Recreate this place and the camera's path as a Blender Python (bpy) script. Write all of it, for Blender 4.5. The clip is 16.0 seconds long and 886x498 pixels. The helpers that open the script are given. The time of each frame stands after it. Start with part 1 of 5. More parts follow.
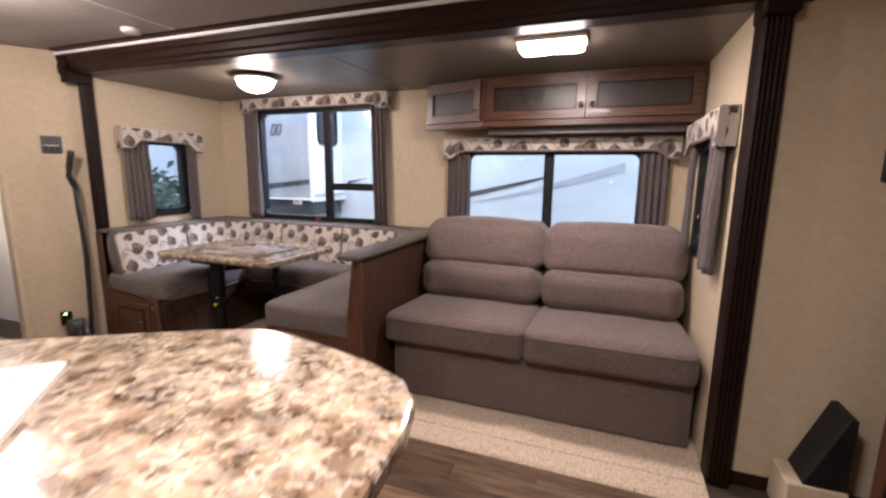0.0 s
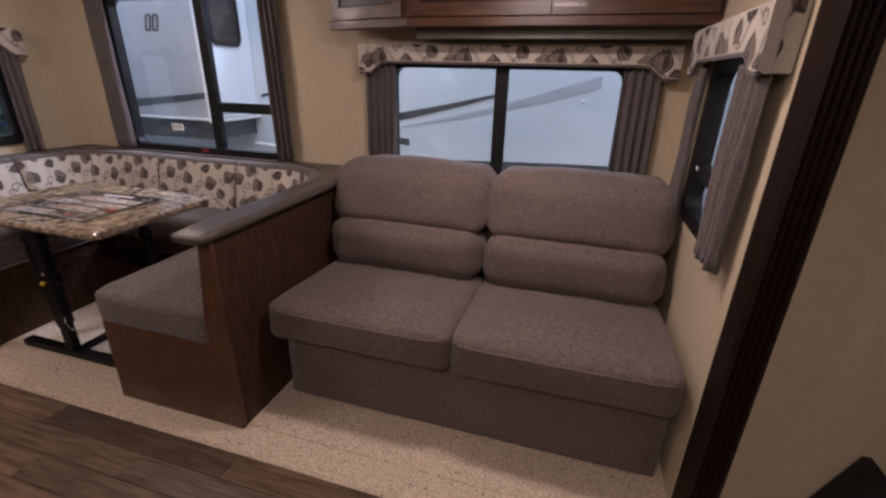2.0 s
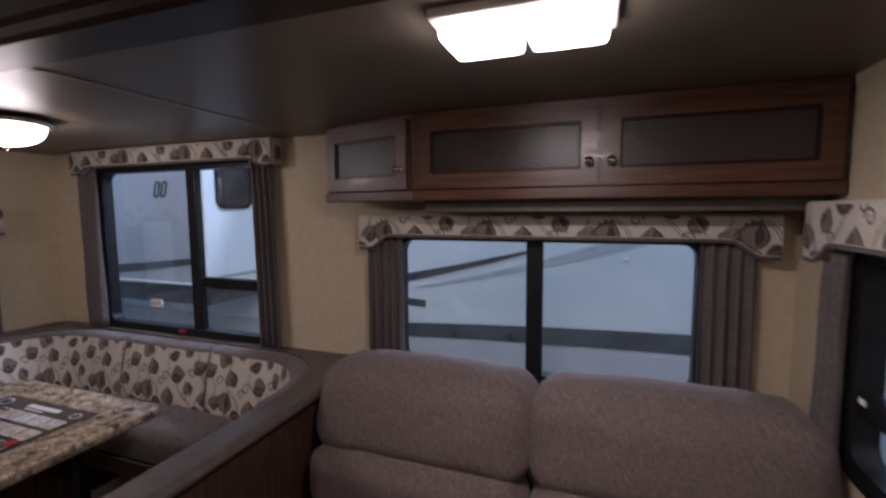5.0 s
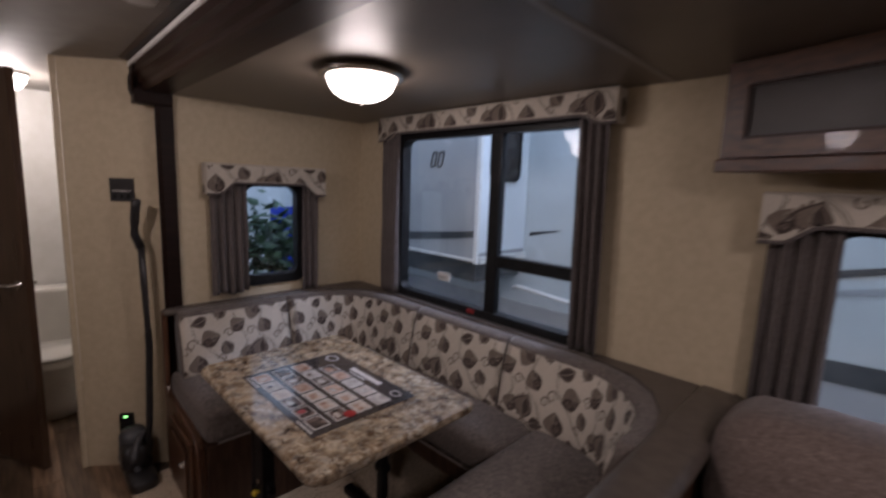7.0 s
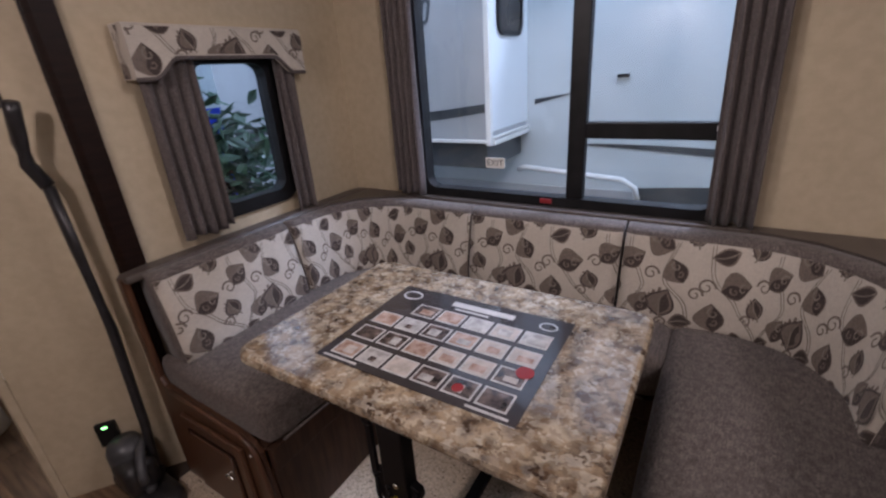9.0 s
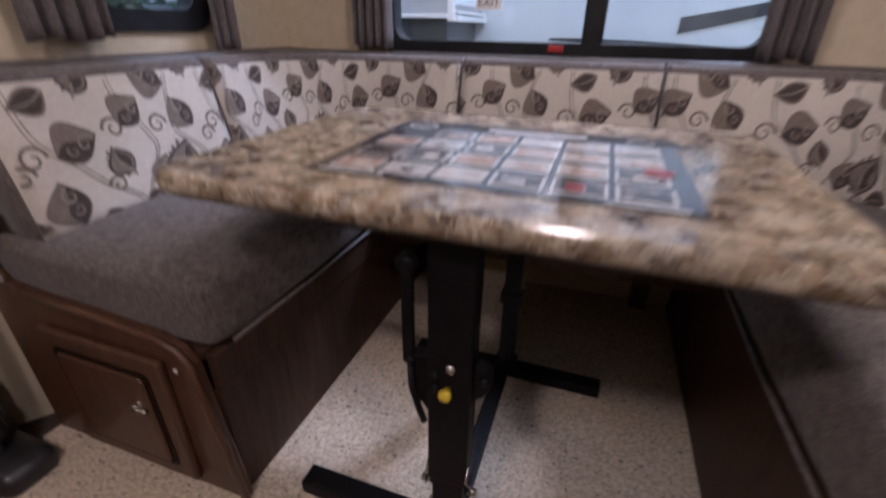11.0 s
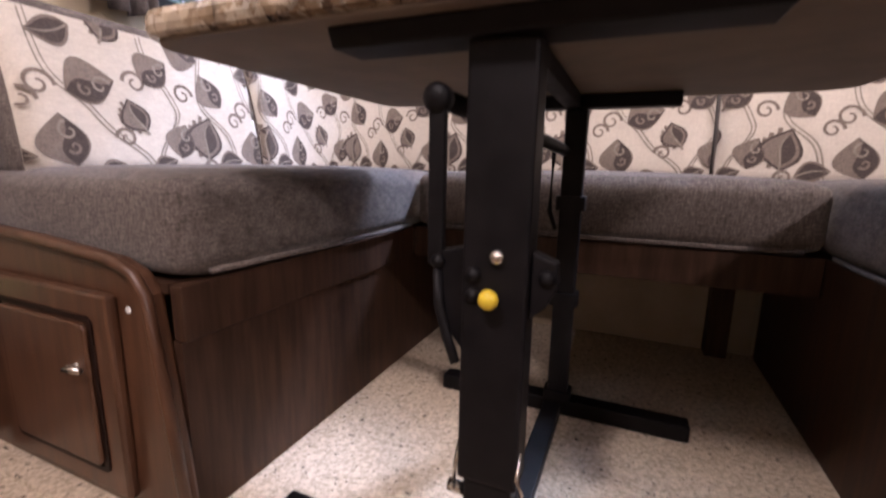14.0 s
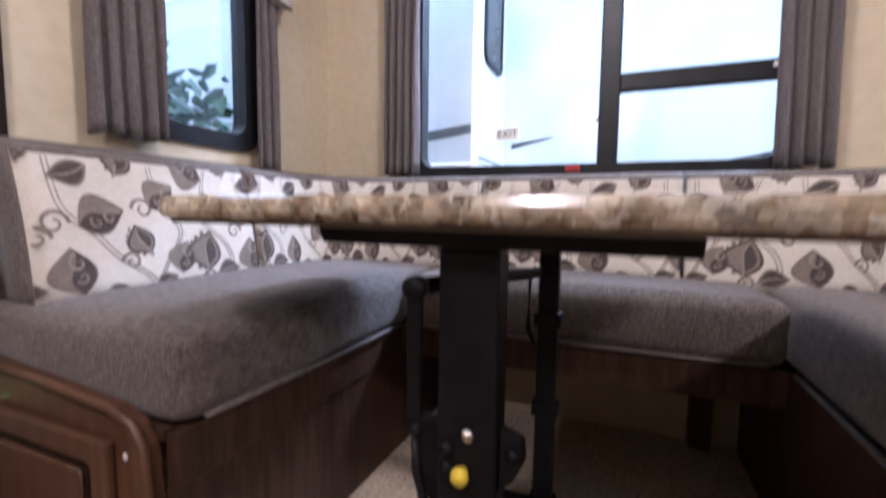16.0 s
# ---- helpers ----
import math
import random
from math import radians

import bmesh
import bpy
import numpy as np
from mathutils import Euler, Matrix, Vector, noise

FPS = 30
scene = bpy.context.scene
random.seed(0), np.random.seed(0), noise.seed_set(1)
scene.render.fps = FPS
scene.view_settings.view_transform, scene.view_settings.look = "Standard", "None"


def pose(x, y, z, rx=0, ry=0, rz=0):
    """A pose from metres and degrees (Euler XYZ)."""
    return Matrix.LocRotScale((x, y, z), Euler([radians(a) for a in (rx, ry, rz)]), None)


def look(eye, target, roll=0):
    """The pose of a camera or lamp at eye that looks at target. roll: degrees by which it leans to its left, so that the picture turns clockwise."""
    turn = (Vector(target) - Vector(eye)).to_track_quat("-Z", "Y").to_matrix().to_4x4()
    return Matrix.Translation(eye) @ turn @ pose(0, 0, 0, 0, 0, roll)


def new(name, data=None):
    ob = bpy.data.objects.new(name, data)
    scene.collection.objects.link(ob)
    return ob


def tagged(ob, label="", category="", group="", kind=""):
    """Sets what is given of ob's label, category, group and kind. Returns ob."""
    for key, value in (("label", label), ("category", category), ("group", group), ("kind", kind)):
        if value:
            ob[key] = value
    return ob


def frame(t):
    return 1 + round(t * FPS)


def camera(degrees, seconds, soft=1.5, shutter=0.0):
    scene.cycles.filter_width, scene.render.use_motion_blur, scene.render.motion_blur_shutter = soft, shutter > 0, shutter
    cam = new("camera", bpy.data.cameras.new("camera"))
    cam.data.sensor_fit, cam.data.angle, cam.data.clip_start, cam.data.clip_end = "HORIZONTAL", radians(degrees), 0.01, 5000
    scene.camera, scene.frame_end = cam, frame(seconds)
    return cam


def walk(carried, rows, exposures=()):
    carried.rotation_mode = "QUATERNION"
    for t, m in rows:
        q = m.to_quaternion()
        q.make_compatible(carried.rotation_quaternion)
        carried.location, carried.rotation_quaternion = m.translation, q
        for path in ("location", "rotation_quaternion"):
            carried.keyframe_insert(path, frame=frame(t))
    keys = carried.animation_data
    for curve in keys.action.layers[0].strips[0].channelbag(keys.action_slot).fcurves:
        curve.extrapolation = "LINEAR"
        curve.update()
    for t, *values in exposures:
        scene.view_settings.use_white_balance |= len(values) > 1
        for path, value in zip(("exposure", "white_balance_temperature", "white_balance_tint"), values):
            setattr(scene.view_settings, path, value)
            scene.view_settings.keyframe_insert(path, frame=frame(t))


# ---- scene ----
cam = camera(91.0, 16.0, soft=2.3, shutter=0.5)

PATH = [
    (0, (3.424, -1.961, 1.320), (2.729, -0.117, 0.978), 0.7),
    (0.5, (3.416, -1.804, 1.399), (2.797, 0.073, 1.095), 0.8),
    (1, (3.403, -1.586, 1.441), (2.843, 0.269, 0.944), 1.5),
    (1.5, (3.398, -1.389, 1.434), (2.875, 0.435, 0.801), 1.9),
    (2, (3.419, -1.157, 1.425), (2.898, 0.625, 0.682), 1.4),
    (2.5, (3.414, -0.940, 1.407), (2.908, 0.805, 0.570), 0.4),
    (3, (3.450, -0.751, 1.443), (2.920, 0.942, 0.520), -1.3),
    (3.5, (3.462, -0.689, 1.478), (2.928, 1.001, 0.552), -1.9),
    (4, (3.498, -0.608, 1.539), (2.909, 1.115, 0.711), -3.5),
    (4.2, (3.439, -0.614, 1.547), (2.899, 1.203, 0.909), -2.7),
    (6.3, (2.926, -0.437, 1.667), (1.741, 1.173, 1.651), 2.7),
    (6.5, (2.801, -0.452, 1.613), (1.523, 1.085, 1.550), 2.7),
    (7, (2.504, -0.454, 1.553), (1.103, 0.946, 1.272), 2.1),
    (7.5, (2.192, -0.395, 1.499), (0.766, 0.908, 0.980), 1.6),
    (8, (1.941, -0.429, 1.447), (0.547, 0.867, 0.832), 0.1),
    (8.2, (1.869, -0.484, 1.464), (0.555, 0.873, 0.807), -0.5),
    (10.3, (1.271, -0.428, 1.290), (0.709, 1.273, 0.401), -2.5),
    (10.5, (1.230, -0.443, 1.245), (0.746, 1.270, 0.333), -0.7),
    (11, (1.215, -0.396, 0.972), (0.639, 1.292, 0.066), 0.9),
    (11.5, (1.204, -0.305, 0.705), (0.423, 1.478, 0.245), 0.7),
    (12, (1.228, -0.306, 0.691), (0.405, 1.493, 0.400), 0.5),
    (12.5, (1.241, -0.319, 0.718), (0.401, 1.483, 0.501), 0.4),
    (13, (1.204, -0.332, 0.680), (0.394, 1.486, 0.482), 0.7),
    (13.5, (1.189, -0.336, 0.636), (0.399, 1.483, 0.377), 1.0),
    (14, (1.185, -0.337, 0.589), (0.416, 1.471, 0.214), 1.1),
    (14.5, (1.203, -0.342, 0.519), (0.425, 1.449, 0.086), 1.0),
    (15, (1.212, -0.340, 0.520), (0.421, 1.444, 0.081), 0.8),
    (15.5, (1.215, -0.333, 0.620), (0.424, 1.455, 0.201), 0.3),
    (16, (1.220, -0.365, 0.757), (0.457, 1.476, 0.589), 0.8),
]

EXPOSURES = [(0.0, 0.95, 5750, 24), (0.5, 0.75, 5750, 24), (1.0, 0.28, 6000, 29), (1.5, 0.05, 6000, 30), (2.5, -0.1, 5800, 29), (4.2, -0.3, 5400, 25), (6.3, -0.95, 5650, 26), (7.0, -0.75, 5650, 24),
             (8.2, -0.2, 5600, 23), (10.3, 0.0, 5400, 26), (11.0, 0.25, 5400, 27), (11.5, 0.45, 5450, 26), (12.0, 1.0, 5250, 24), (12.5, 1.55, 5200, 24), (13.4, 1.5, 5250, 24), (14.0, 1.5, 5600, 27), (15.0, 1.45, 5700, 28), (16.0, 1.3, 5150, 22)]
walk(cam, [(t, look(eye, target, roll)) for t, eye, target, roll in PATH], exposures=EXPOSURES)

# ---- world and lamps ----
world = bpy.data.worlds.new("hall")
scene.world = world
world.use_nodes = True
world.node_tree.nodes["Background"].inputs[0].default_value = (0.70, 0.84, 0.94, 1)
world.node_tree.nodes["Background"].inputs[1].default_value = 1.5


def lamp(name, kind, at, power, color, size=0.1, aim=None, size_y=None):
    data = bpy.data.lights.new(name, kind)
    data.energy, data.color = power, color
    if kind == "AREA":
        data.size = size
        if size_y:
            data.shape, data.size_y = "RECTANGLE", size_y
    else:
        data.shadow_soft_size = size
    ob = new(name, data)
    ob.matrix_world = look(at, aim) if aim else pose(*at)
    return ob


WARM = (1.0, 0.83, 0.66)
lamp("dinette_lamp_light", "POINT", (1.155, 0.46, 1.83), 5.0, WARM, 0.07)
lamp("sofa_lamp_light", "AREA", (3.12, 0.27, 1.885), 9, WARM, 0.26, (3.12, 0.27, 0), 0.12)
lamp("aisle_lamp_light", "POINT", (0.85, -1.0, 1.98), 25, WARM, 0.08)
lamp("kitchen_lamp_light", "AREA", (3.2, -1.75, 2.06), 19, WARM, 0.3, (3.2, -1.75, 0), 0.15)
lamp("bathroom_lamp_light", "POINT", (-1.0, -0.42, 1.95), 14, (1.0, 0.87, 0.68), 0.06)
lamp("hall_light", "AREA", (1.8, 1.75, 3.9), 65, (0.75, 0.88, 1.0), 5.0, (1.8, 1.85, 0), 0.7)

lamp("hall_high_bay_light", "POINT", (2.6, 3.4, 4.2), 420, (0.80, 0.90, 1.0), 0.2)

# ---- materials ----


def mat(name, c1, c2=None, scale=6.0, rough=0.6, metal=0.0, bump=0.0, bscale=80.0, stretch=(1, 1, 1), detail=5.0, spread=(0.35, 0.65),
        coat=0.0, spec=0.5, island=0.0, sheen=0.0, speck=None, speck_scale=90.0, speck_at=0.62):
    m = bpy.data.materials.new(name)
    m.use_nodes = True
    nt = m.node_tree
    n, l = nt.nodes, nt.links
    b = n["Principled BSDF"]
    b.inputs["Roughness"].default_value = rough
    b.inputs["Metallic"].default_value = metal
    b.inputs["Specular IOR Level"].default_value = spec
    b.inputs["Coat Weight"].default_value = coat
    b.inputs["Sheen Weight"].default_value = sheen
    b.inputs["Base Color"].default_value = (*c1, 1)
    co = n.new("ShaderNodeTexCoord")
    mp = n.new("ShaderNodeMapping")
    mp.inputs["Scale"].default_value = stretch
    l.new(co.outputs["Object"], mp.inputs[0])
    if island:
        info = n.new("ShaderNodeObjectInfo")
        sc = n.new("ShaderNodeVectorMath")
        sc.operation = "SCALE"
        sc.inputs[0].default_value = (13.0, 7.0, 3.0)
        l.new(info.outputs["Random"], sc.inputs["Scale"])
        l.new(sc.outputs[0], mp.inputs["Location"])
    if c2:
        t = n.new("ShaderNodeTexNoise")
        t.inputs["Scale"].default_value, t.inputs["Detail"].default_value = scale, detail
        l.new(mp.outputs[0], t.inputs["Vector"])
        r = n.new("ShaderNodeValToRGB")
        r.color_ramp.elements[0].position, r.color_ramp.elements[1].position = spread
        r.color_ramp.elements[0].color, r.color_ramp.elements[1].color = (*c1, 1), (*c2, 1)
        l.new(t.outputs[0], r.inputs[0])
        out = r.outputs[0]
        if speck:
            t2 = n.new("ShaderNodeTexNoise")
            t2.inputs["Scale"].default_value, t2.inputs["Detail"].default_value = speck_scale, 3
            l.new(mp.outputs[0], t2.inputs["Vector"])
            r2 = n.new("ShaderNodeValToRGB")
            r2.color_ramp.elements[0].position, r2.color_ramp.elements[1].position = speck_at, speck_at + 0.05
            r2.color_ramp.elements[0].color, r2.color_ramp.elements[1].color = (0, 0, 0, 1), (1, 1, 1, 1)
            l.new(t2.outputs[0], r2.inputs[0])
            mx = n.new("ShaderNodeMix")
            mx.data_type = "RGBA"
            l.new(r2.outputs[0], mx.inputs[0])
            l.new(out, mx.inputs[6])
            mx.inputs[7].default_value = (*speck, 1)
            out = mx.outputs[2]
        if island:
            hs = n.new("ShaderNodeHueSaturation")
            mr = n.new("ShaderNodeMapRange")
            mr.inputs[3].default_value, mr.inputs[4].default_value = 1 - island, 1 + island
            l.new(info.outputs["Random"], mr.inputs[0])
            l.new(mr.outputs[0], hs.inputs["Value"])
            l.new(out, hs.inputs["Color"])
            out = hs.outputs[0]
        l.new(out, b.inputs["Base Color"])
        rr = n.new("ShaderNodeMapRange")
        rr.inputs[3].default_value, rr.inputs[4].default_value = max(0.02, rough - 0.08), min(1, rough + 0.08)
        l.new(t.outputs[0], rr.inputs[0])
        l.new(rr.outputs[0], b.inputs["Roughness"])
    if bump:
        t3 = n.new("ShaderNodeTexNoise")
        t3.inputs["Scale"].default_value, t3.inputs["Detail"].default_value = bscale, 4
        l.new(mp.outputs[0], t3.inputs["Vector"])
        bp = n.new("ShaderNodeBump")
        bp.inputs["Strength"].default_value, bp.inputs["Distance"].default_value = bump, 0.004
        l.new(t3.outputs[0], bp.inputs["Height"])
        l.new(bp.outputs[0], b.inputs["Normal"])
    return m


def emit(name, color, strength):
    m = mat(name, (0.8, 0.8, 0.78), rough=0.3)
    b = m.node_tree.nodes["Principled BSDF"]
    b.inputs["Emission Color"].default_value, b.inputs["Emission Strength"].default_value = (*color, 1), strength
    return m


def fabric(name, c1, c2, rough=0.9, weave=0.25):
    """Woven cloth: crossed threads over a mottled ground."""
    m = mat(name, c1, c2, 260, rough, bump=0.25, bscale=420, sheen=0.15, spec=0.2, detail=3)
    nt = m.node_tree
    n, l = nt.nodes, nt.links
    co = n.new("ShaderNodeTexCoord")
    w = []
    for axis, stretch in ((0, (1, 0.15, 0.15)), (1, (0.2, 0.2, 1))):
        mp = n.new("ShaderNodeMapping")
        mp.inputs["Scale"].default_value = stretch
        l.new(co.outputs["Object"], mp.inputs[0])
        t = n.new("ShaderNodeTexNoise")
        t.inputs["Scale"].default_value = 300
        l.new(mp.outputs[0], t.inputs["Vector"])
        w.append(t)
    ad = n.new("ShaderNodeMath")
    l.new(w[0].outputs[0], ad.inputs[0])
    l.new(w[1].outputs[0], ad.inputs[1])
    b = n["Principled BSDF"]
    big = n.new("ShaderNodeTexNoise")
    big.inputs["Scale"].default_value = 5
    l.new(co.outputs["Object"], big.inputs["Vector"])
    old = b.inputs["Base Color"].links[0].from_socket
    mr = n.new("ShaderNodeMapRange")
    mr.inputs[1].default_value, mr.inputs[2].default_value, mr.inputs[3].default_value, mr.inputs[4].default_value = 0.7, 1.3, 1 - weave, 1 + weave
    l.new(ad.outputs[0], mr.inputs[0])
    mb = n.new("ShaderNodeMapRange")
    mb.inputs[3].default_value, mb.inputs[4].default_value = 0.85, 1.15
    l.new(big.outputs[0], mb.inputs[0])
    mu = n.new("ShaderNodeMath")
    mu.operation = "MULTIPLY"
    l.new(mr.outputs[0], mu.inputs[0])
    l.new(mb.outputs[0], mu.inputs[1])
    hs = n.new("ShaderNodeHueSaturation")
    l.new(old, hs.inputs["Color"])
    l.new(mu.outputs[0], hs.inputs["Value"])
    l.new(hs.outputs[0], b.inputs["Base Color"])
    return m


def granite(name):
    """Laminate with brown, grey and cream flecks."""
    m = mat(name, (0.055, 0.036, 0.025), (0.50, 0.40, 0.28), 20, 0.16, coat=0.3, detail=8, spread=(0.40, 0.60))
    nt = m.node_tree
    n, l = nt.nodes, nt.links
    co = n.new("ShaderNodeTexCoord")
    v = n.new("ShaderNodeTexVoronoi")
    v.inputs["Scale"].default_value = 66
    nz = n.new("ShaderNodeTexNoise")
    nz.inputs["Scale"].default_value, nz.inputs["Detail"].default_value = 48, 6
    mv = n.new("ShaderNodeVectorMath")
    mv.operation = "MULTIPLY_ADD"
    mv.inputs[1].default_value = (0.06, 0.06, 0.06)
    l.new(co.outputs["Object"], nz.inputs["Vector"])
    l.new(nz.outputs["Color"], mv.inputs[0])
    l.new(co.outputs["Object"], mv.inputs[2])
    l.new(mv.outputs[0], v.inputs["Vector"])
    sep = n.new("ShaderNodeSeparateColor")
    l.new(v.outputs["Color"], sep.inputs[0])
    r = n.new("ShaderNodeValToRGB")
    r.color_ramp.interpolation = "LINEAR"
    cols = [(0.0, (0.035, 0.022, 0.015)), (0.20, (0.17, 0.105, 0.055)), (0.38, (0.36, 0.25, 0.145)), (0.56, (0.26, 0.225, 0.19)), (0.76, (0.52, 0.43, 0.31)), (0.92, (0.68, 0.61, 0.50))]
    r.color_ramp.elements[0].color = (*cols[0][1], 1)
    r.color_ramp.elements[1].position, r.color_ramp.elements[1].color = cols[1][0], (*cols[1][1], 1)
    for p, c in cols[2:]:
        e = r.color_ramp.elements.new(p)
        e.color = (*c, 1)
    l.new(sep.outputs[0], r.inputs[0])
    b = n["Principled BSDF"]
    old = b.inputs["Base Color"].links[0].from_socket
    mx = n.new("ShaderNodeMix")
    mx.data_type = "RGBA"
    mx.inputs[0].default_value = 0.48
    l.new(old, mx.inputs[6])
    l.new(r.outputs[0], mx.inputs[7])
    l.new(mx.outputs[2], b.inputs["Base Color"])
    return m


WALL = mat("cream_wallboard", (0.48, 0.40, 0.275), (0.53, 0.445, 0.315), 30, 0.7, bump=0.06, bscale=240, spec=0.3)
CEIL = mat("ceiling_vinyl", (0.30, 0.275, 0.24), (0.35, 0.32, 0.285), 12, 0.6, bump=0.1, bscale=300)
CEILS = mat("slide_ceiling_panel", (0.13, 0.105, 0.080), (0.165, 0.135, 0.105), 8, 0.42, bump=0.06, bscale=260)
WOODDARK = mat("dark_cherry_wood", (0.009, 0.004, 0.003), (0.016, 0.007, 0.0048), 9, 0.5, bump=0.05, bscale=60, stretch=(1, 1, 8), spec=0.15)
WOODDARKX = mat("dark_cherry_wood_lengthwise", (0.015, 0.0065, 0.0045), (0.030, 0.013, 0.008), 9, 0.38, bump=0.05, bscale=60, stretch=(0.3, 6, 6), spec=0.2)
WOOD = mat("cherry_wood", (0.062, 0.027, 0.0135), (0.110, 0.051, 0.026), 10, 0.38, bump=0.04, bscale=60, stretch=(6, 6, 0.6), coat=0.08)
WOODX = mat("cherry_wood_lengthwise", (0.052, 0.021, 0.010), (0.098, 0.041, 0.019), 10, 0.36, bump=0.04, bscale=60, stretch=(0.5, 6, 6), coat=0.08)
PANEL = mat("bench_panel", (0.036, 0.018, 0.011), (0.066, 0.034, 0.020), 9, 0.5, bump=0.04, bscale=60, stretch=(7, 7, 0.7), spec=0.2)
SOFA = fabric("sofa_cloth", (0.100, 0.075, 0.066), (0.160, 0.122, 0.106), weave=0.32)
SEAT = fabric("bench_cloth", (0.085, 0.070, 0.063), (0.165, 0.137, 0.122), weave=0.4)
CREAM = fabric("cream_print_cloth", (0.51, 0.46, 0.395), (0.56, 0.51, 0.44), weave=0.07)
LEAFD = fabric("dark_leaf_print", (0.050, 0.038, 0.034), (0.080, 0.062, 0.055), weave=0.12)
LEAFM = fabric("mid_leaf_print", (0.150, 0.120, 0.098), (0.205, 0.165, 0.138), weave=0.12)
VINE = fabric("vine_print", (0.20, 0.17, 0.14), (0.27, 0.235, 0.195))
CURTAIN = fabric("grey_curtain_cloth", (0.085, 0.070, 0.068), (0.135, 0.115, 0.11))
CAP = mat("padded_vinyl", (0.068, 0.054, 0.046), (0.098, 0.080, 0.068), 25, 0.4, bump=0.06, bscale=200)
CARPET = mat("beige_carpet", (0.46, 0.37, 0.265), (0.73, 0.615, 0.475), 120, 0.95, bump=1.0, bscale=150, spec=0.1, speck=(0.12, 0.09, 0.07), speck_scale=90, speck_at=0.64, detail=6)
PLANK = mat("vinyl_plank", (0.080, 0.047, 0.027), (0.205, 0.135, 0.082), 7, 0.42, bump=0.06, bscale=50, stretch=(0.8, 9, 9), island=0.45)
JOINT = mat("plank_joint", (0.05, 0.035, 0.025), rough=0.8)
TOP = granite("granite_laminate")
BLACK = mat("black_frame", (0.007, 0.007, 0.008), (0.012, 0.012, 0.013), 20, 0.45, spec=0.25)
STEEL = mat("black_steel", (0.0045, 0.004, 0.005), (0.008, 0.007, 0.008), 30, 0.5, spec=0.18, bump=0.03, bscale=150)
CHROME = mat("brushed_nickel", (0.65, 0.62, 0.58), rough=0.25, metal=1.0)
WHITE = mat("white_paint", (0.75, 0.74, 0.70), (0.80, 0.79, 0.76), 14, 0.35)
TAN = mat("tan_panel", (0.36, 0.29, 0.20), (0.42, 0.34, 0.25), 10, 0.6)
UNDER = mat("brown_underside_board", (0.15, 0.115, 0.085), (0.19, 0.148, 0.11), 14, 0.7, bump=0.04)
YELLOW = mat("yellow_plastic", (0.75, 0.55, 0.03), rough=0.35)
DOORB = mat("brown_door_laminate", (0.045, 0.024, 0.014), (0.075, 0.042, 0.025), 8, 0.3, stretch=(5, 5, 0.5), coat=0.2)
DRAPE = fabric("beige_drape_cloth", (0.40, 0.34, 0.25), (0.52, 0.45, 0.34))
PLASTIC = mat("dark_plastic", (0.018, 0.017, 0.018), (0.03, 0.028, 0.03), 20, 0.35)
GREYPL = mat("grey_plastic", (0.045, 0.045, 0.05), (0.075, 0.075, 0.08), 20, 0.35)
SINKM = mat("white_sink_plastic", (0.78, 0.76, 0.70), (0.82, 0.80, 0.74), 8, 0.2)
TGREY = mat("trailer_grey_skin", (0.40, 0.41, 0.42), (0.45, 0.46, 0.47), 3, 0.25, coat=0.3)
TWHITE = mat("trailer_white_skin", (0.56, 0.61, 0.62), (0.61, 0.66, 0.67), 3, 0.25, coat=0.3)
TBRIGHT = mat("trailer_bright_white_skin", (0.78, 0.81, 0.82), (0.82, 0.85, 0.86), 3, 0.3, coat=0.2)
TDARK = mat("trailer_dark_decal", (0.05, 0.055, 0.06), (0.08, 0.085, 0.09), 5, 0.3)
TSILVER = mat("trailer_silver_decal", (0.36, 0.38, 0.40), (0.42, 0.44, 0.46), 5, 0.3)
CONCRETE = mat("hall_floor", (0.16, 0.17, 0.18), (0.22, 0.23, 0.24), 4, 0.5)
BLUE = mat("blue_banner", (0.02, 0.05, 0.55), (0.03, 0.07, 0.62), 4, 0.6)
LEAFG = mat("plant_leaf", (0.02, 0.06, 0.035), (0.06, 0.13, 0.07), 12, 0.4)
RED = mat("red_plastic", (0.30, 0.02, 0.02), rough=0.3)
BULB = emit("lit_frosted_glass", (1.0, 0.86, 0.66), 14)
LED = emit("green_led", (0.3, 1.0, 0.2), 6)
PAPER = mat("dark_print", (0.045, 0.04, 0.042), (0.06, 0.053, 0.055), 12, 0.18, coat=0.5)
PHOTO = [mat("photo_tone", c, d, 40, 0.2, coat=0.4) for c, d in (
    ((0.45, 0.40, 0.36), (0.62, 0.55, 0.50)), ((0.03, 0.025, 0.025), (0.20, 0.15, 0.13)), ((0.30, 0.18, 0.13), (0.55, 0.42, 0.35)), ((0.6, 0.58, 0.56), (0.35, 0.33, 0.32)))]
SILVER = mat("silver_print", (0.55, 0.53, 0.52), (0.65, 0.63, 0.62), 30, 0.25, coat=0.4)


def glass_mat(name, tint=(0.93, 0.97, 1.0)):
    m = mat(name, tint, rough=0.0)
    b = m.node_tree.nodes["Principled BSDF"]
    b.inputs["Transmission Weight"].default_value, b.inputs["IOR"].default_value = 1.0, 1.45
    return m


GLASS = glass_mat("window_glass")
SMOKED = mat("smoked_door_glass", (0.030, 0.024, 0.021), (0.042, 0.034, 0.030), 4, 0.28, bump=0.25, bscale=120, spec=0.3)

# ---- building helpers ----
BASES = {}


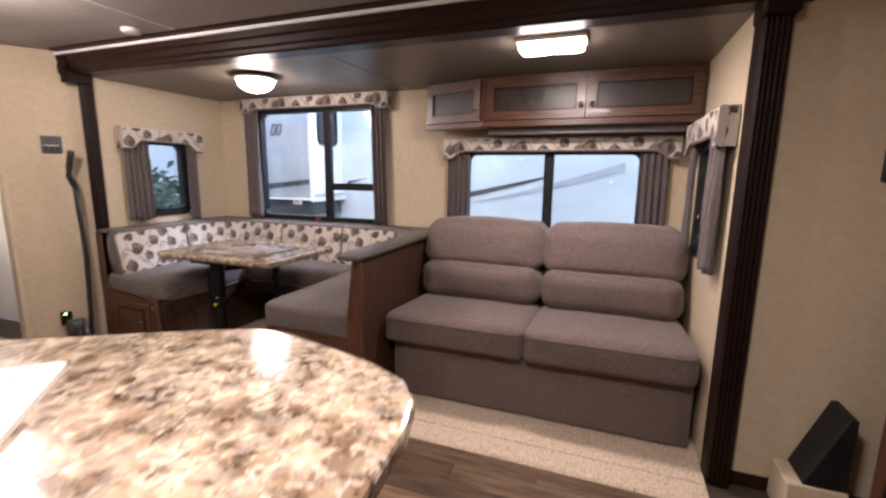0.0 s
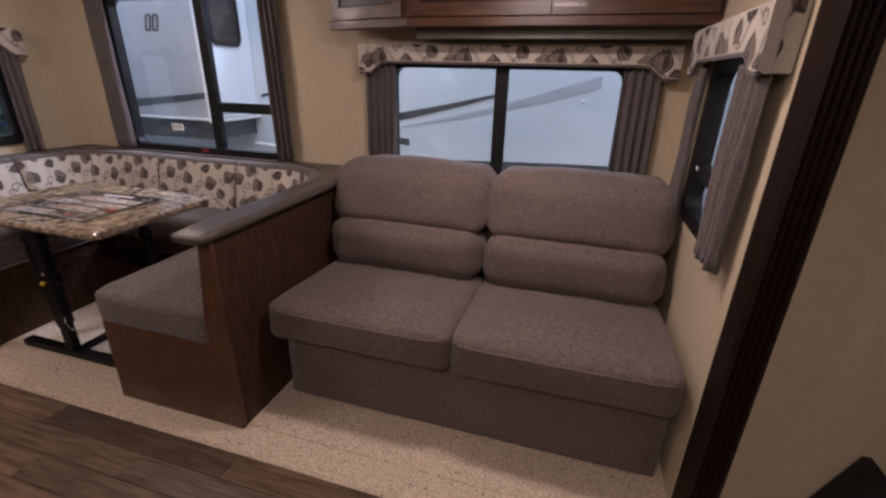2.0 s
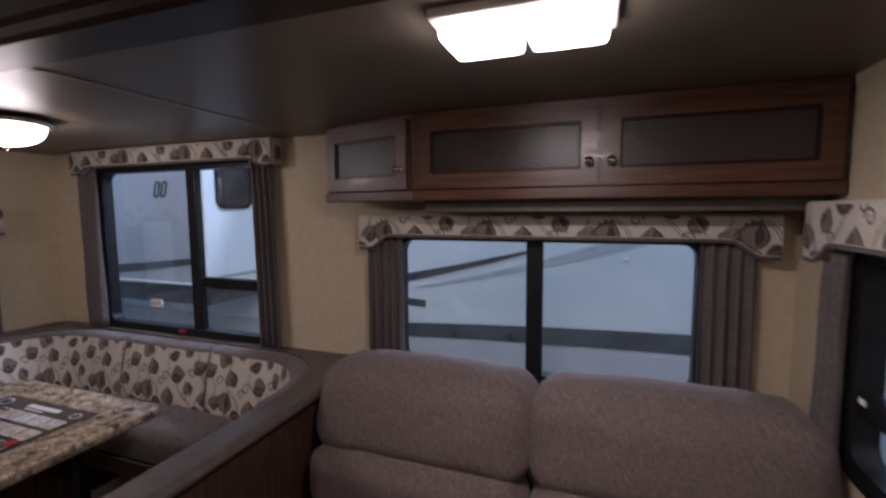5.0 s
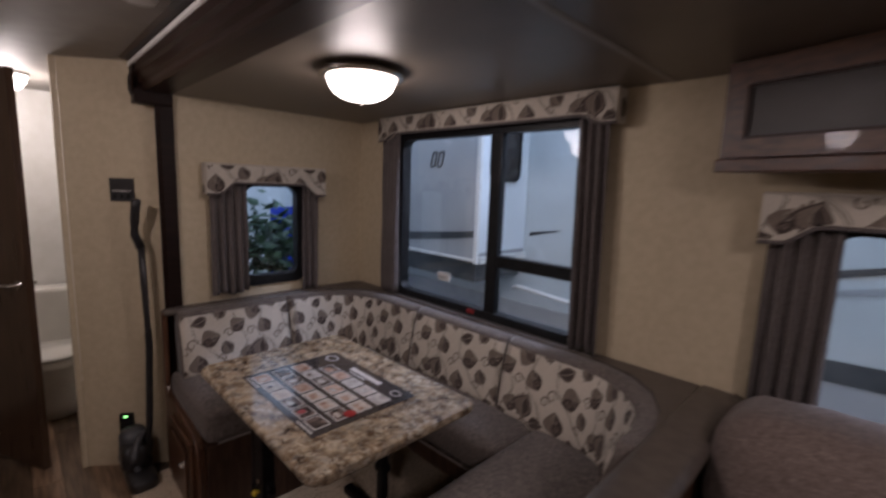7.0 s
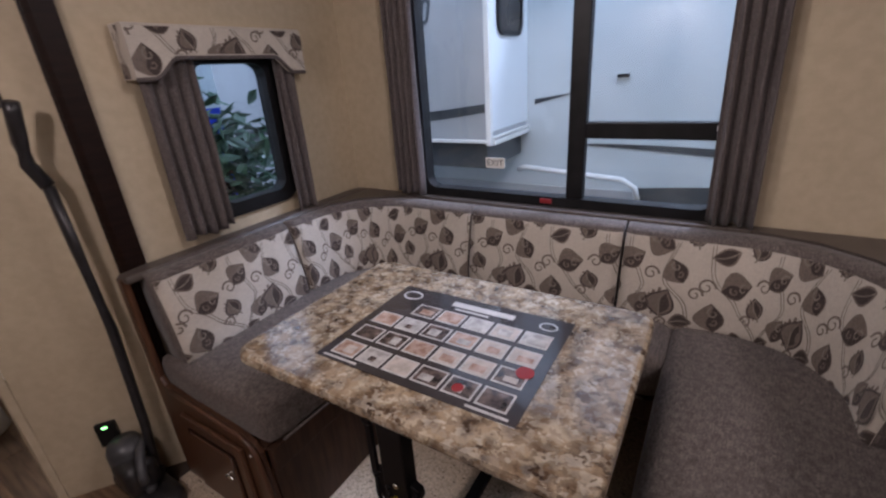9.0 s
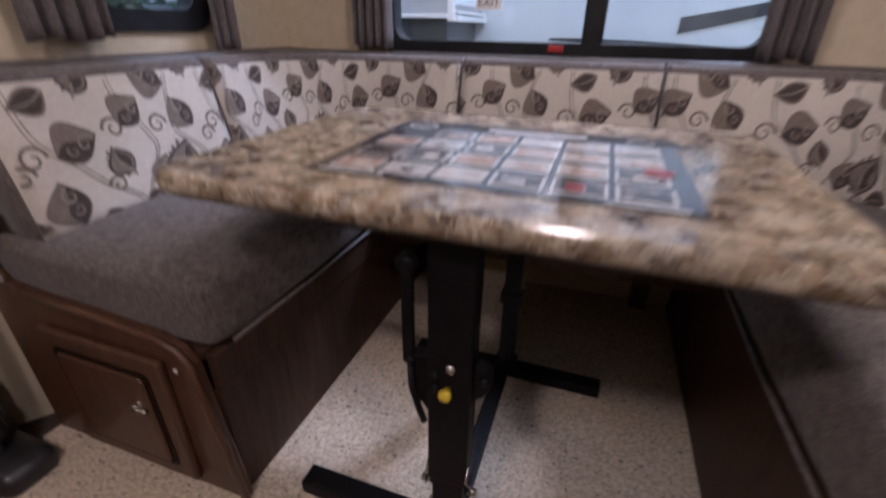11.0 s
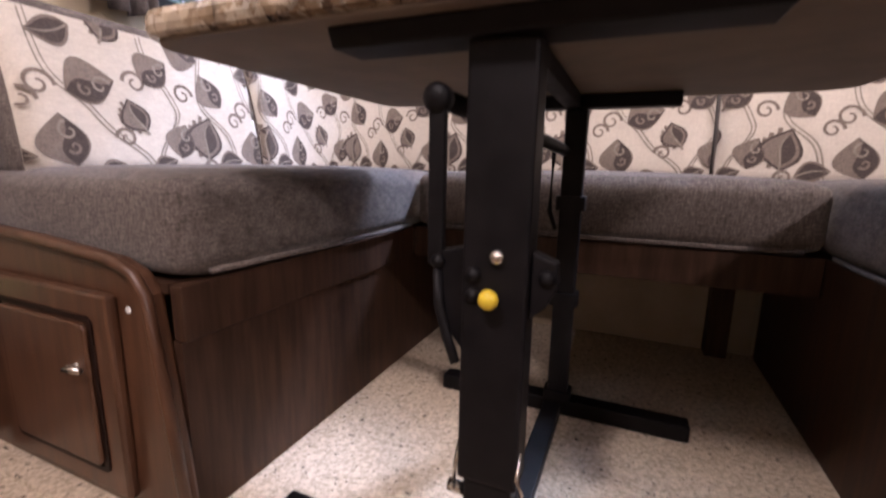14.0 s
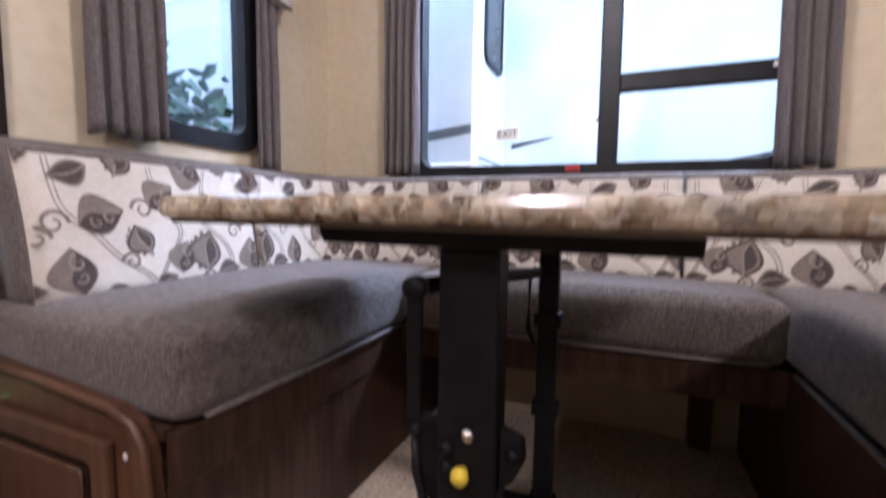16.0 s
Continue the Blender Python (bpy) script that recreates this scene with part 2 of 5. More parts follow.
def finish(bm, name, mats, smooth=False):
    me = bpy.data.meshes.new(name)
    bmesh.ops.recalc_face_normals(bm, faces=bm.faces)
    bm.to_mesh(me)
    bm.free()
    for m in (mats if isinstance(mats, (list, tuple)) else [mats]):
        me.materials.append(m)
    if smooth:
        me.polygons.foreach_set("use_smooth", [True] * len(me.polygons))
    return me


def thing(name, base, label, category, group="", kind=""):
    ob = tagged(new(name), label, category, group, kind)
    ob.location = base
    BASES[ob.name] = Vector(base)
    return ob


def part(name, bm, material, parent, label="", smooth=False):
    """One mesh part, modelled in world metres, under a thing or part."""
    base = BASES[parent.name]
    for v in bm.verts:
        v.co -= base
    ob = new(name, finish(bm, name, material, smooth))
    ob.parent = parent
    BASES[ob.name] = base
    if label:
        ob["label"] = label
    return ob


def solid(name, bm, material, label, category, kind="structure", smooth=False):
    ob = tagged(new(name, finish(bm, name, material, smooth)), label, category, "", kind)
    BASES[ob.name] = Vector((0, 0, 0))
    return ob


def B(*boxes, bevel=0.0, seg=2):
    """A bmesh of boxes (x0, x1, y0, y1, z0, z1)."""
    bm = bmesh.new()
    for x0, x1, y0, y1, z0, z1 in boxes:
        vs = bmesh.ops.create_cube(bm, size=1)["verts"]
        for v in vs:
            v.co = Vector(((x0 + x1) / 2 + v.co.x * (x1 - x0), (y0 + y1) / 2 + v.co.y * (y1 - y0), (z0 + z1) / 2 + v.co.z * (z1 - z0)))
    if bevel:
        bmesh.ops.bevel(bm, geom=bm.edges[:], offset=bevel, segments=seg, profile=0.5, affect="EDGES")
    return bm


def turn(bm, m):
    bmesh.ops.transform(bm, matrix=m, verts=bm.verts)
    return bm


def cyl(p0, p1, r, r2=None, n=16):
    bm = bmesh.new()
    p0, p1 = Vector(p0), Vector(p1)
    d = p1 - p0
    bmesh.ops.create_cone(bm, cap_ends=True, segments=n, radius1=r, radius2=r if r2 is None else r2, depth=d.length)
    return turn(bm, Matrix.Translation((p0 + p1) / 2) @ d.to_track_quat("Z", "Y").to_matrix().to_4x4())


def lathe(profile, at, n=28, axis=None):
    """A turned shape from (radius, height) pairs."""
    bm = bmesh.new()
    rings = []
    for r, h in profile:
        rings.append([bm.verts.new((max(r, 1e-4) * math.cos(2 * math.pi * i / n), max(r, 1e-4) * math.sin(2 * math.pi * i / n), h)) for i in range(n)])
    for a, b in zip(rings, rings[1:]):
        for i in range(n):
            bm.faces.new((a[i], a[(i + 1) % n], b[(i + 1) % n], b[i]))
    bm.faces.new(rings[0])
    bm.faces.new(rings[-1])
    m = Vector(axis).to_track_quat("Z", "Y").to_matrix().to_4x4() if axis else Matrix()
    return turn(bm, Matrix.Translation(at) @ m)


def tube(points, r, n=10):
    """A round tube along a polyline."""
    bm = bmesh.new()
    pts = [Vector(p) for p in points]
    rings = []
    for i, p in enumerate(pts):
        d = (pts[min(i + 1, len(pts) - 1)] - pts[max(i - 1, 0)]).normalized()
        q = d.to_track_quat("Z", "Y")
        rings.append([bm.verts.new(p + q @ Vector((r * math.cos(2 * math.pi * k / n), r * math.sin(2 * math.pi * k / n), 0))) for k in range(n)])
    for a, b in zip(rings, rings[1:]):
        for k in range(n):
            bm.faces.new((a[k], a[(k + 1) % n], b[(k + 1) % n], b[k]))
    bm.faces.new(rings[0])
    bm.faces.new(rings[-1])
    return bm


def prism(outline, axis, a, b, bevel=0.0):
    """A plane outline pushed out from a to b along an axis. The outline's pairs are the two other axes in order."""
    bm = bmesh.new()
    put = {"x": lambda u, v, w: (w, u, v), "y": lambda u, v, w: (u, w, v), "z": lambda u, v, w: (u, v, w)}[axis]
    lo = [bm.verts.new(put(u, v, a)) for u, v in outline]
    hi = [bm.verts.new(put(u, v, b)) for u, v in outline]
    n = len(lo)
    bm.faces.new(lo)
    bm.faces.new(hi[::-1])
    for i in range(n):
        bm.faces.new((lo[i], lo[(i + 1) % n], hi[(i + 1) % n], hi[i]))
    bmesh.ops.recalc_face_normals(bm, faces=bm.faces)
    if bevel:
        bmesh.ops.bevel(bm, geom=[e for e in bm.edges if len(e.link_faces) == 2 and e.calc_face_angle() > 0.6], offset=bevel, segments=2, profile=0.5, affect="EDGES")
    return bm


def rounded(x0, x1, y0, y1, r, n=6):
    """A rectangle's outline with round corners."""
    out = []
    for cx, cy, a in ((x1 - r, y1 - r, 0), (x0 + r, y1 - r, 90), (x0 + r, y0 + r, 180), (x1 - r, y0 + r, 270)):
        for i in range(n + 1):
            t = radians(a + 90 * i / n)
            out.append((cx + r * math.cos(t), cy + r * math.sin(t)))
    return out


def ring(outer, inner, axis, a, b):
    """A frame between two outlines of equal count."""
    bm = bmesh.new()
    put = {"x": lambda u, v, w: (w, u, v), "y": lambda u, v, w: (u, w, v), "z": lambda u, v, w: (u, v, w)}[axis]
    loops = [[bm.verts.new(put(u, v, w)) for u, v in o] for o, w in ((outer, a), (outer, b), (inner, b), (inner, a))]
    n = len(outer)
    for k in range(4):
        p, q = loops[k], loops[(k + 1) % 4]
        for i in range(n):
            bm.faces.new((p[i], p[(i + 1) % n], q[(i + 1) % n], q[i]))
    return bm


def cushion(x0, x1, y0, y1, z0, z1, r=0.04, puff=0.012, cuts=14, seed=1, wrinkle=0.003):
    """A soft upholstered block: rounded, swollen in the middle of its faces, slightly uneven."""
    bm = bmesh.new()
    bmesh.ops.create_cube(bm, size=2)
    bmesh.ops.subdivide_edges(bm, edges=bm.edges[:], cuts=cuts, use_grid_fill=True)
    c = Vector(((x0 + x1) / 2, (y0 + y1) / 2, (z0 + z1) / 2))
    h = Vector(((x1 - x0) / 2, (y1 - y0) / 2, (z1 - z0) / 2))
    for v in bm.verts:
        u = Vector([math.copysign(abs(k) ** 0.75, k) for k in v.co])
        p = Vector([u[i] * h[i] for i in range(3)])
        q = Vector([max(-(h[i] - r), min(h[i] - r, p[i])) for i in range(3)])
        d = p - q
        if d.length > 1e-6:
            dn = d.normalized()
            p = q + dn * r
            e = [1 - u[i] * u[i] for i in range(3)]
            for i in range(3):
                j, k = (i + 1) % 3, (i + 2) % 3
                p[i] += dn[i] * puff * max(0, e[j]) * max(0, e[k]) * abs(dn[i])
            p += dn * wrinkle * noise.noise(Vector((p.x * 9 + seed * 7.3, p.y * 9, p.z * 9)))
        v.co = c + p
    return bm


def merge(*bms):
    out = bmesh.new()
    for b in bms:
        me = bpy.data.meshes.new("t")
        b.to_mesh(me)
        b.free()
        out.from_mesh(me)
        bpy.data.meshes.remove(me)
    return out


# leaf and vine print: tile of 0.46 x 0.40 m; leaves as (u, v, length, angle, kind)
LEAVES = ((0.05, 0.10, 0.085, 100, 0), (0.13, 0.03, 0.070, 15, 1), (0.11, 0.21, 0.085, 20, 0), (0.19, 0.16, 0.062, 115, 2), (0.06, 0.31, 0.07, 200, 1),
          (0.25, 0.26, 0.075, 40, 0), (0.29, 0.11, 0.070, 75, 0), (0.24, 0.05, 0.055, 30, 1), (0.36, 0.12, 0.090, 80, 2), (0.39, 0.24, 0.075, 120, 0),
          (0.42, 0.06, 0.065, 10, 1), (0.17, 0.34, 0.065, 60, 2), (0.33, 0.33, 0.08, 155, 0), (0.44, 0.36, 0.06, 95, 2))
SCROLLS = ((0.02, 0.20, 0.028, 0), (0.20, 0.23, 0.026, 1), (0.31, 0.22, 0.026, 0), (0.16, 0.11, 0.022, 1), (0.45, 0.17, 0.024, 0), (0.36, 0.05, 0.02, 1), (0.10, 0.37, 0.024, 0), (0.28, 0.38, 0.02, 1))
STEMS = (((0.21, -0.02), (0.20, 0.06), (0.13, 0.12), (0.09, 0.17), (0.03, 0.24), (0.02, 0.42)), ((0.21, -0.02), (0.23, 0.08), (0.28, 0.16), (0.27, 0.21), (0.23, 0.3), (0.24, 0.42)),
         ((0.44, -0.02), (0.42, 0.12), (0.35, 0.2), (0.37, 0.3), (0.42, 0.42)))


def print_pattern(surface, U, V, u_off=0.0, v_off=0.0, size=1.0):
    """The leaf print laid just over a cloth surface; surface(u, v, lift) gives the place. Material slots: dark, mid, vine, cream."""
    bm = bmesh.new()

    def inside(u, v):
        return -0.001 <= u <= U + 0.001 and -0.001 <= v <= V + 0.001

    def sheet(rows, slot, lift):
        """rows: equal lists of (u, v)"""
        flat = [p for r in rows for p in r]
        if not any(inside(*p) for p in flat):
            return
        g = [[bm.verts.new(surface(min(max(u, 0), U), min(max(v, 0), V), lift)) for u, v in r] for r in rows]
        for a, b in zip(g, g[1:]):
            for i in range(len(a) - 1):
                if (a[i].co - b[i + 1].co).length > 1e-5 and (a[i + 1].co - b[i].co).length > 1e-5:
                    f = bm.faces.new((a[i], a[i + 1], b[i + 1], b[i]))
                    f.material_index = slot

    def ribbon(pts, w, slot, lift):
        rows = []
        for i, p in enumerate(pts):
            a, b = pts[max(i - 1, 0)], pts[min(i + 1, len(pts) - 1)]
            d = Vector((b[0] - a[0], b[1] - a[1]))
            d = d.normalized() if d.length else Vector((1, 0))
            ww = w * (1 - 0.5 * i / len(pts))
            rows.append([(p[0] - d.y * ww, p[1] + d.x * ww), (p[0] + d.y * ww, p[1] - d.x * ww)])
        for a, b in zip(rows, rows[1:]):
            if all(inside(*p) for p in a + b):
                sheet([a, b], slot, lift)

    def smooth(pts, k=8):
        out = []
        for i in range(len(pts) - 1):
            p = [Vector(pts[max(min(j, len(pts) - 1), 0)]) for j in (i - 1, i, i + 1, i + 2)]
            for s in range(k):
                t = s / k
                q = 0.5 * (2 * p[1] + (p[2] - p[0]) * t + (2 * p[0] - 5 * p[1] + 4 * p[2] - p[3]) * t * t + (3 * p[1] - p[0] - 3 * p[2] + p[3]) * t ** 3)
                out.append((q.x, q.y))
        return out + [tuple(pts[-1])]

    def leaf(u, v, ln, ang, kind, s):
        ln *= 1.20
        ca, sa = math.cos(radians(ang)), math.sin(radians(ang))
        at = lambda x, y: (u + (x * ca - y * sa), v + (x * sa + y * ca))
        wide = ln * (0.45 if kind != 1 else 0.34)
        prof = lambda t: wide * (math.sin(math.pi * t ** 0.86) ** 1.05) if 0 < t < 1 else 0.0
        ts = [i / 11 for i in range(12)]
        bend = lambda t: 0.10 * ln * math.sin(math.pi * t)
        sheet([[at((t - 0.5) * ln, bend(t) + prof(t) * f) for f in (-1, -0.5, 0, 0.5, 1)] for t in ts], 0 if kind == 2 else 1, 0.0012)
        if kind == 0:
            sheet([[at((t - 0.5) * ln * 0.96, bend(t) + prof(t) * f + wide * 0.22 * math.sin(2 * math.pi * t) * (1 + f)) for f in (-0.92, -0.5, -0.02)] for t in ts], 0, 0.0018)
            for q, r, o in ((0.16, 0.20, 0), (-0.14, 0.13, 2)):
                ribbon([at(q * ln + r * ln * (1 - k / 15) * math.cos(o + k * 0.5), -0.05 * ln + r * ln * (1 - k / 15) * math.sin(o + k * 0.5)) for k in range(13)], 0.0032 * s, 1 if q < 0 else 2, 0.0026)
        elif kind == 1:
            sheet([[at((t - 0.5) * ln * 0.86, bend(t) + prof(t) * f * 0.78) for f in (-1, 0, 1)] for t in ts], 0, 0.0018)
            ribbon([at((t - 0.5) * ln * 0.9, bend(t)) for t in ts], 0.0022 * s, 2, 0.0026)
        else:
            sheet([[at((t - 0.5) * ln * 0.88, bend(t) + prof(t) * f * 0.84) for f in (-1, 0, 1)] for t in ts], 1, 0.0018)
            sheet([[at((t - 0.5) * ln * 0.7, bend(t) + prof(t) * f * 0.66) for f in (-1, -0.3, 0.1)] for t in ts], 0, 0.0022)
            ribbon([at((t - 0.6) * ln, bend(t) - 0.1 * wide * math.sin(6 * t)) for t in ts[:11]], 0.0030 * s, 2, 0.0028)
            for k in range(7):
                bx, by = (k / 6 - 0.5) * ln * 0.8, wide * 0.98 * math.sin(math.pi * (0.12 + 0.76 * k / 6))
                sheet([[at(bx + dx * ln * 0.075, by + bend(0.5) * 0.6 + dy * ln * 0.05) for dx in (-1, 0, 1)] for dy in (-1, 0, 1)], 1, 0.0010)

    tu, tv = 0.46 * size, 0.40 * size
    for a in range(-2, int(U / tu) + 2):
        for b in range(-1, int(V / tv) + 2):
            ou, ov = a * tu + u_off, b * tv + v_off
            for st in STEMS:
                ribbon(smooth([(ou + x * size, ov + y * size) for x, y in st]), 0.0025 * size, 2, 0.0008)
                ribbon(smooth([(ou + (x + 0.009) * size, ov + (y + 0.004) * size) for x, y in st]), 0.0023 * size, 2, 0.0009)
            for x, y, r, flip in SCROLLS:
                f = -1 if flip else 1
                ribbon([(ou + size * (x + f * r * (1 - k / 24) * math.cos(k * 0.42)), ov + size * (y + r * (1 - k / 24) * math.sin(k * 0.42))) for k in range(20)], 0.0040 * size, 1, 0.001)
            for x, y, ln, ang, kind in LEAVES:
                leaf(ou + x * size, ov + y * size, ln * size, ang, kind, size)
    return bm


PRINT = [LEAFD, LEAFM, VINE, CREAM]

# ---- structure ----
L, D, ZC, ZM = 3.90, 1.24, 1.95, 2.10      # slide-out: length, depth, ceiling; main ceiling
YE = -0.13                                 # front edge of the carpet


def wall_with_holes(axis, a, b, u0, u1, z0, z1, holes):
    """A wall slab from a to b along its axis, cut by holes (u0, u1, z0, z1) side by side."""
    pieces, u = [], u0
    for h0, h1, k0, k1 in sorted(holes):
        pieces += [(u, h0, z0, z1), (h0, h1, z0, k0), (h0, h1, k1, z1)]
        u = h1
    pieces.append((u, u1, z0, z1))
    box = (lambda p: (a, b, p[0], p[1], p[2], p[3])) if axis == "x" else (lambda p: (p[0], p[1], a, b, p[2], p[3]))
    bm = B(*[box(p) for p in pieces if p[1] - p[0] > 1e-4 and p[3] - p[2] > 1e-4])
    bmesh.ops.remove_doubles(bm, verts=bm.verts, dist=1e-5)
    return bm


W0 = (0.435, 0.82, 0.965, 1.56)
W1 = (0.42, 1.68, 0.89, 1.86)
W2 = (2.38, 3.64, 0.86, 1.50)
W3 = (0.36, 0.86, 0.90, 1.50)
solid("wall_west", wall_with_holes("x", -0.05, 0, 0.14, D, 0.0, ZC, [W0]), WALL, "cream textured wallboard end wall of the slide-out", "wall")
solid("wall_north", wall_with_holes("y", D, D + 0.05, -0.05, L + 0.05, 0.0, ZC, [W1, W2]), WALL, "cream textured wallboard wall with two windows", "wall")
solid("wall_east", wall_with_holes("x", L, L + 0.05, 0.14, D, 0.0, ZC, [W3]), WALL, "cream textured wallboard end wall beside the sofa", "wall")
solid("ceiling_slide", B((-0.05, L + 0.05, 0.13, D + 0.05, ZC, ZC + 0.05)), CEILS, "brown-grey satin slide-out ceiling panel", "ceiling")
solid("ceiling_main", B((-2.3, 6.0, -3.2, 0.19, ZM, ZM + 0.06)), CEIL, "plain off-white vinyl main ceiling", "ceiling")
solid("floor_slide_base", B((-0.05, L + 0.05, 0.0, D + 0.05, -0.06, 0.0)), JOINT, "slab under the slide-out carpet", "floor")
bm = prism([(YE, 0.0), (YE + 0.012, 0.012), (-0.005, 0.019), (-0.002, 0.013), (0.002, 0.013), (0.005, 0.020), (D, 0.020), (D, 0.001), (YE, -0.003)], "x", 0.0, L)
bmesh.ops.subdivide_edges(bm, edges=[e for e in bm.edges if e.calc_length() > 3], cuts=120)
for v in bm.verts:
    v.co.z += 0.0012 * noise.noise(v.co * 14) * (1 if v.co.y > YE + 0.01 else 0)
solid("floor_carpet", bm, CARPET, "beige flecked carpet of the slide-out with a rolled front edge", "carpet")
solid("floor", B((-2.3, 6.0, -3.2, 0.14, -0.05, -0.004)), JOINT, "dark bed under the vinyl plank floor", "floor")

solid("trim_ceiling_seam_slide", B((1.922, 1.938, 0.14, D - 0.002, ZC - 0.003, ZC - 0.0002), bevel=0.001, seg=1), CEIL, "thin flat batten over the slide-out ceiling joint", "trim")
solid("trim_ceiling_seam_main", B((1.066, 1.084, -3.19, -0.05, ZM - 0.003, ZM - 0.0002), bevel=0.001, seg=1), WHITE, "thin pale batten over the main ceiling joint", "trim")

# diagonal wall by the bathroom, and the main room's shell
P0, P1 = Vector((-0.046, 0.13, 0)), Vector((-0.325, -0.252, 0))
dirw = (P1 - P0).normalized()
nrm = Vector((-dirw.y, dirw.x, 0))
if nrm.x > 0:
    nrm = -nrm
bm = prism([(P0.x, P0.y), (P1.x, P1.y), (P1.x + nrm.x * 0.04, P1.y + nrm.y * 0.04), (P0.x + nrm.x * 0.04, P0.y + nrm.y * 0.04)], "z", 0, ZM)
solid("wall_diagonal", bm, WALL, "narrow cream wall panel between bathroom door and slide-out", "wall")
solid("trim_corner", prism([(P1.x + 0.004, P1.y - 0.002), (P1.x - 0.05, P1.y + 0.0), (P1.x - 0.05, P1.y - 0.025), (P1.x + 0.002, P1.y - 0.025)], "z", 0, ZM), WALL, "cream edge moulding beside the bathroom opening", "trim")
solid("wall_main_north_west", B((-2.3, -0.13, 0.14, 0.19, 0, ZM)), WHITE, "pale outer wall behind the bathroom", "wall")
solid("wall_main_north_east", B((3.996, 6.0, 0.09, 0.14, 0, ZM)), WALL, "cream wallboard main wall beside the slide-out", "wall")
solid("wall_far_west", B((-2.35, -2.3, -3.2, 0.19, 0, ZM)), WALL, "cream wall closing the far end", "wall")
solid("wall_far_east", B((6.0, 6.05, -3.2, 0.14, 0, ZM)), WALL, "cream wall closing the near end", "wall")
solid("wall_south", B((-2.3, 6.0, -3.25, -3.2, 0, ZM)), WALL, "cream wall behind the kitchen", "wall")
solid("wall_bath_south", B((-2.3, -1.06, -0.84, -0.80, 0, ZM)), WHITE, "pale bathroom partition", "wall")

# slide-out surround: fascia, columns, corner blocks
bm = prism([(0.135, 1.945), (0.03, 1.945), (0.02, 1.955), (0.02, 1.975), (0.008, 1.985), (0.008, 2.02), (-0.004, 2.03), (-0.004, 2.062), (0.03, 2.075), (0.135, 2.075)], "x", -0.09, 4.06)
solid("trim_fascia", bm, WOODDARKX, "dark cherry moulded fascia over the slide-out opening", "trim")
solid("trim_fascia_light", prism([(-0.006, 2.064), (-0.012, 2.068), (-0.012, 2.082), (0.02, 2.088), (0.02, 2.066)], "x", -0.09, 4.06), WHITE, "white strip moulding along the fascia", "trim")
solid("trim_crown", prism([(0.0, 2.0885), (-0.03, 2.0885), (-0.045, 2.0995), (0.1, 2.0995), (0.1, 2.0885)], "x", -0.09, 4.06), WOODDARKX, "dark crown moulding under the main ceiling", "trim")


def column(name, x0, x1, f):
    ob = thing(name, ((x0 + x1) / 2, 0.06, 0), "dark cherry fluted column trim at the slide-out edge", "trim", "slide-out columns", "structure")
    w = x1 - x0
    out = [(x0, 0.145), (x0, f + 0.012)]
    for k in range(4):
        a = x0 + 0.012 + k * (w - 0.024) / 4
        out += [(a, f), (a + (w - 0.024) / 8, f + 0.006), (a + (w - 0.024) / 4 - 0.002, f)]
    out += [(x1, f + 0.012), (x1, 0.145)]
    part("shaft", prism(out, "z", 0.0, 1.89), WOODDARK, ob)
    part("corner_block", merge(B((x0 - 0.008, x1 + 0.008, -0.014, 0.145, 1.89, 2.06), bevel=0.006), lathe([(0.05, 0), (0.05, 0.006), (0.04, 0.01), (0.03, 0.005), (0.015, 0.01), (0.0, 0.012)], ((x0 + x1) / 2, -0.012, 1.975), 24, (0, -1, 0))), WOODDARK, ob)
    return ob


column("trim_column", -0.045, 0.014, 0.075)
column("trim_column", 3.902, 3.995, 0.03)
solid("baseboard", B((3.996, 6.0, 0.078, 0.09, 0, 0.06), bevel=0.003), WOODDARKX, "dark narrow baseboard along the main wall", "baseboard")


# ---- windows, curtains, valances ----
def window(name, axis, w, at, thick, label, mull=None, bar=None):
    u0, u1, z0, z1 = w
    mid = ((u0 + u1) / 2, at, z0) if axis == "y" else (at, (u0 + u1) / 2, z0)
    ob = thing(name, mid, label, "window", "", "structure")
    s = 1 if thick > 0 else -1
    b = 0.042
    inner = rounded(u0 + b, u1 - b, z0 + b, z1 - b, 0.05)
    part("window_frame", ring(rounded(u0 - 0.012, u1 + 0.012, z0 - 0.012, z1 + 0.012, 0.07), inner, axis, at - s * 0.014, at + thick), BLACK, ob)
    g = at + thick * 0.55
    pane = part("pane", prism(rounded(u0 + b - 0.004, u1 - b + 0.004, z0 + b - 0.004, z1 - b + 0.004, 0.05), axis, g, g + 0.004), GLASS, ob, "clear glass pane")
    pane.visible_shadow = False
    put = (lambda a, c, d, e, lo, hi: (a, c, min(d, e), max(d, e), lo, hi)) if axis == "y" else (lambda a, c, d, e, lo, hi: (min(d, e), max(d, e), a, c, lo, hi))
    if mull:
        part("mullion", B(put(mull - 0.033, mull + 0.033, at - s * 0.006, g + s * 0.012, z0 + b - 0.004, z1 - b + 0.004), bevel=0.006), BLACK, ob)
    if bar:
        part("crossbar", B(put((mull or u0 + b - 0.034) + 0.03, u1 - b + 0.004, at - s * 0.002, g + s * 0.012, bar - 0.03, bar + 0.03), bevel=0.006), BLACK, ob)
        part("latch", B(put(u1 - b - 0.03, u1 - b - 0.006, at - s * 0.006, at + s * 0.004, bar + 0.004, bar + 0.018)), WHITE, ob)
    return ob


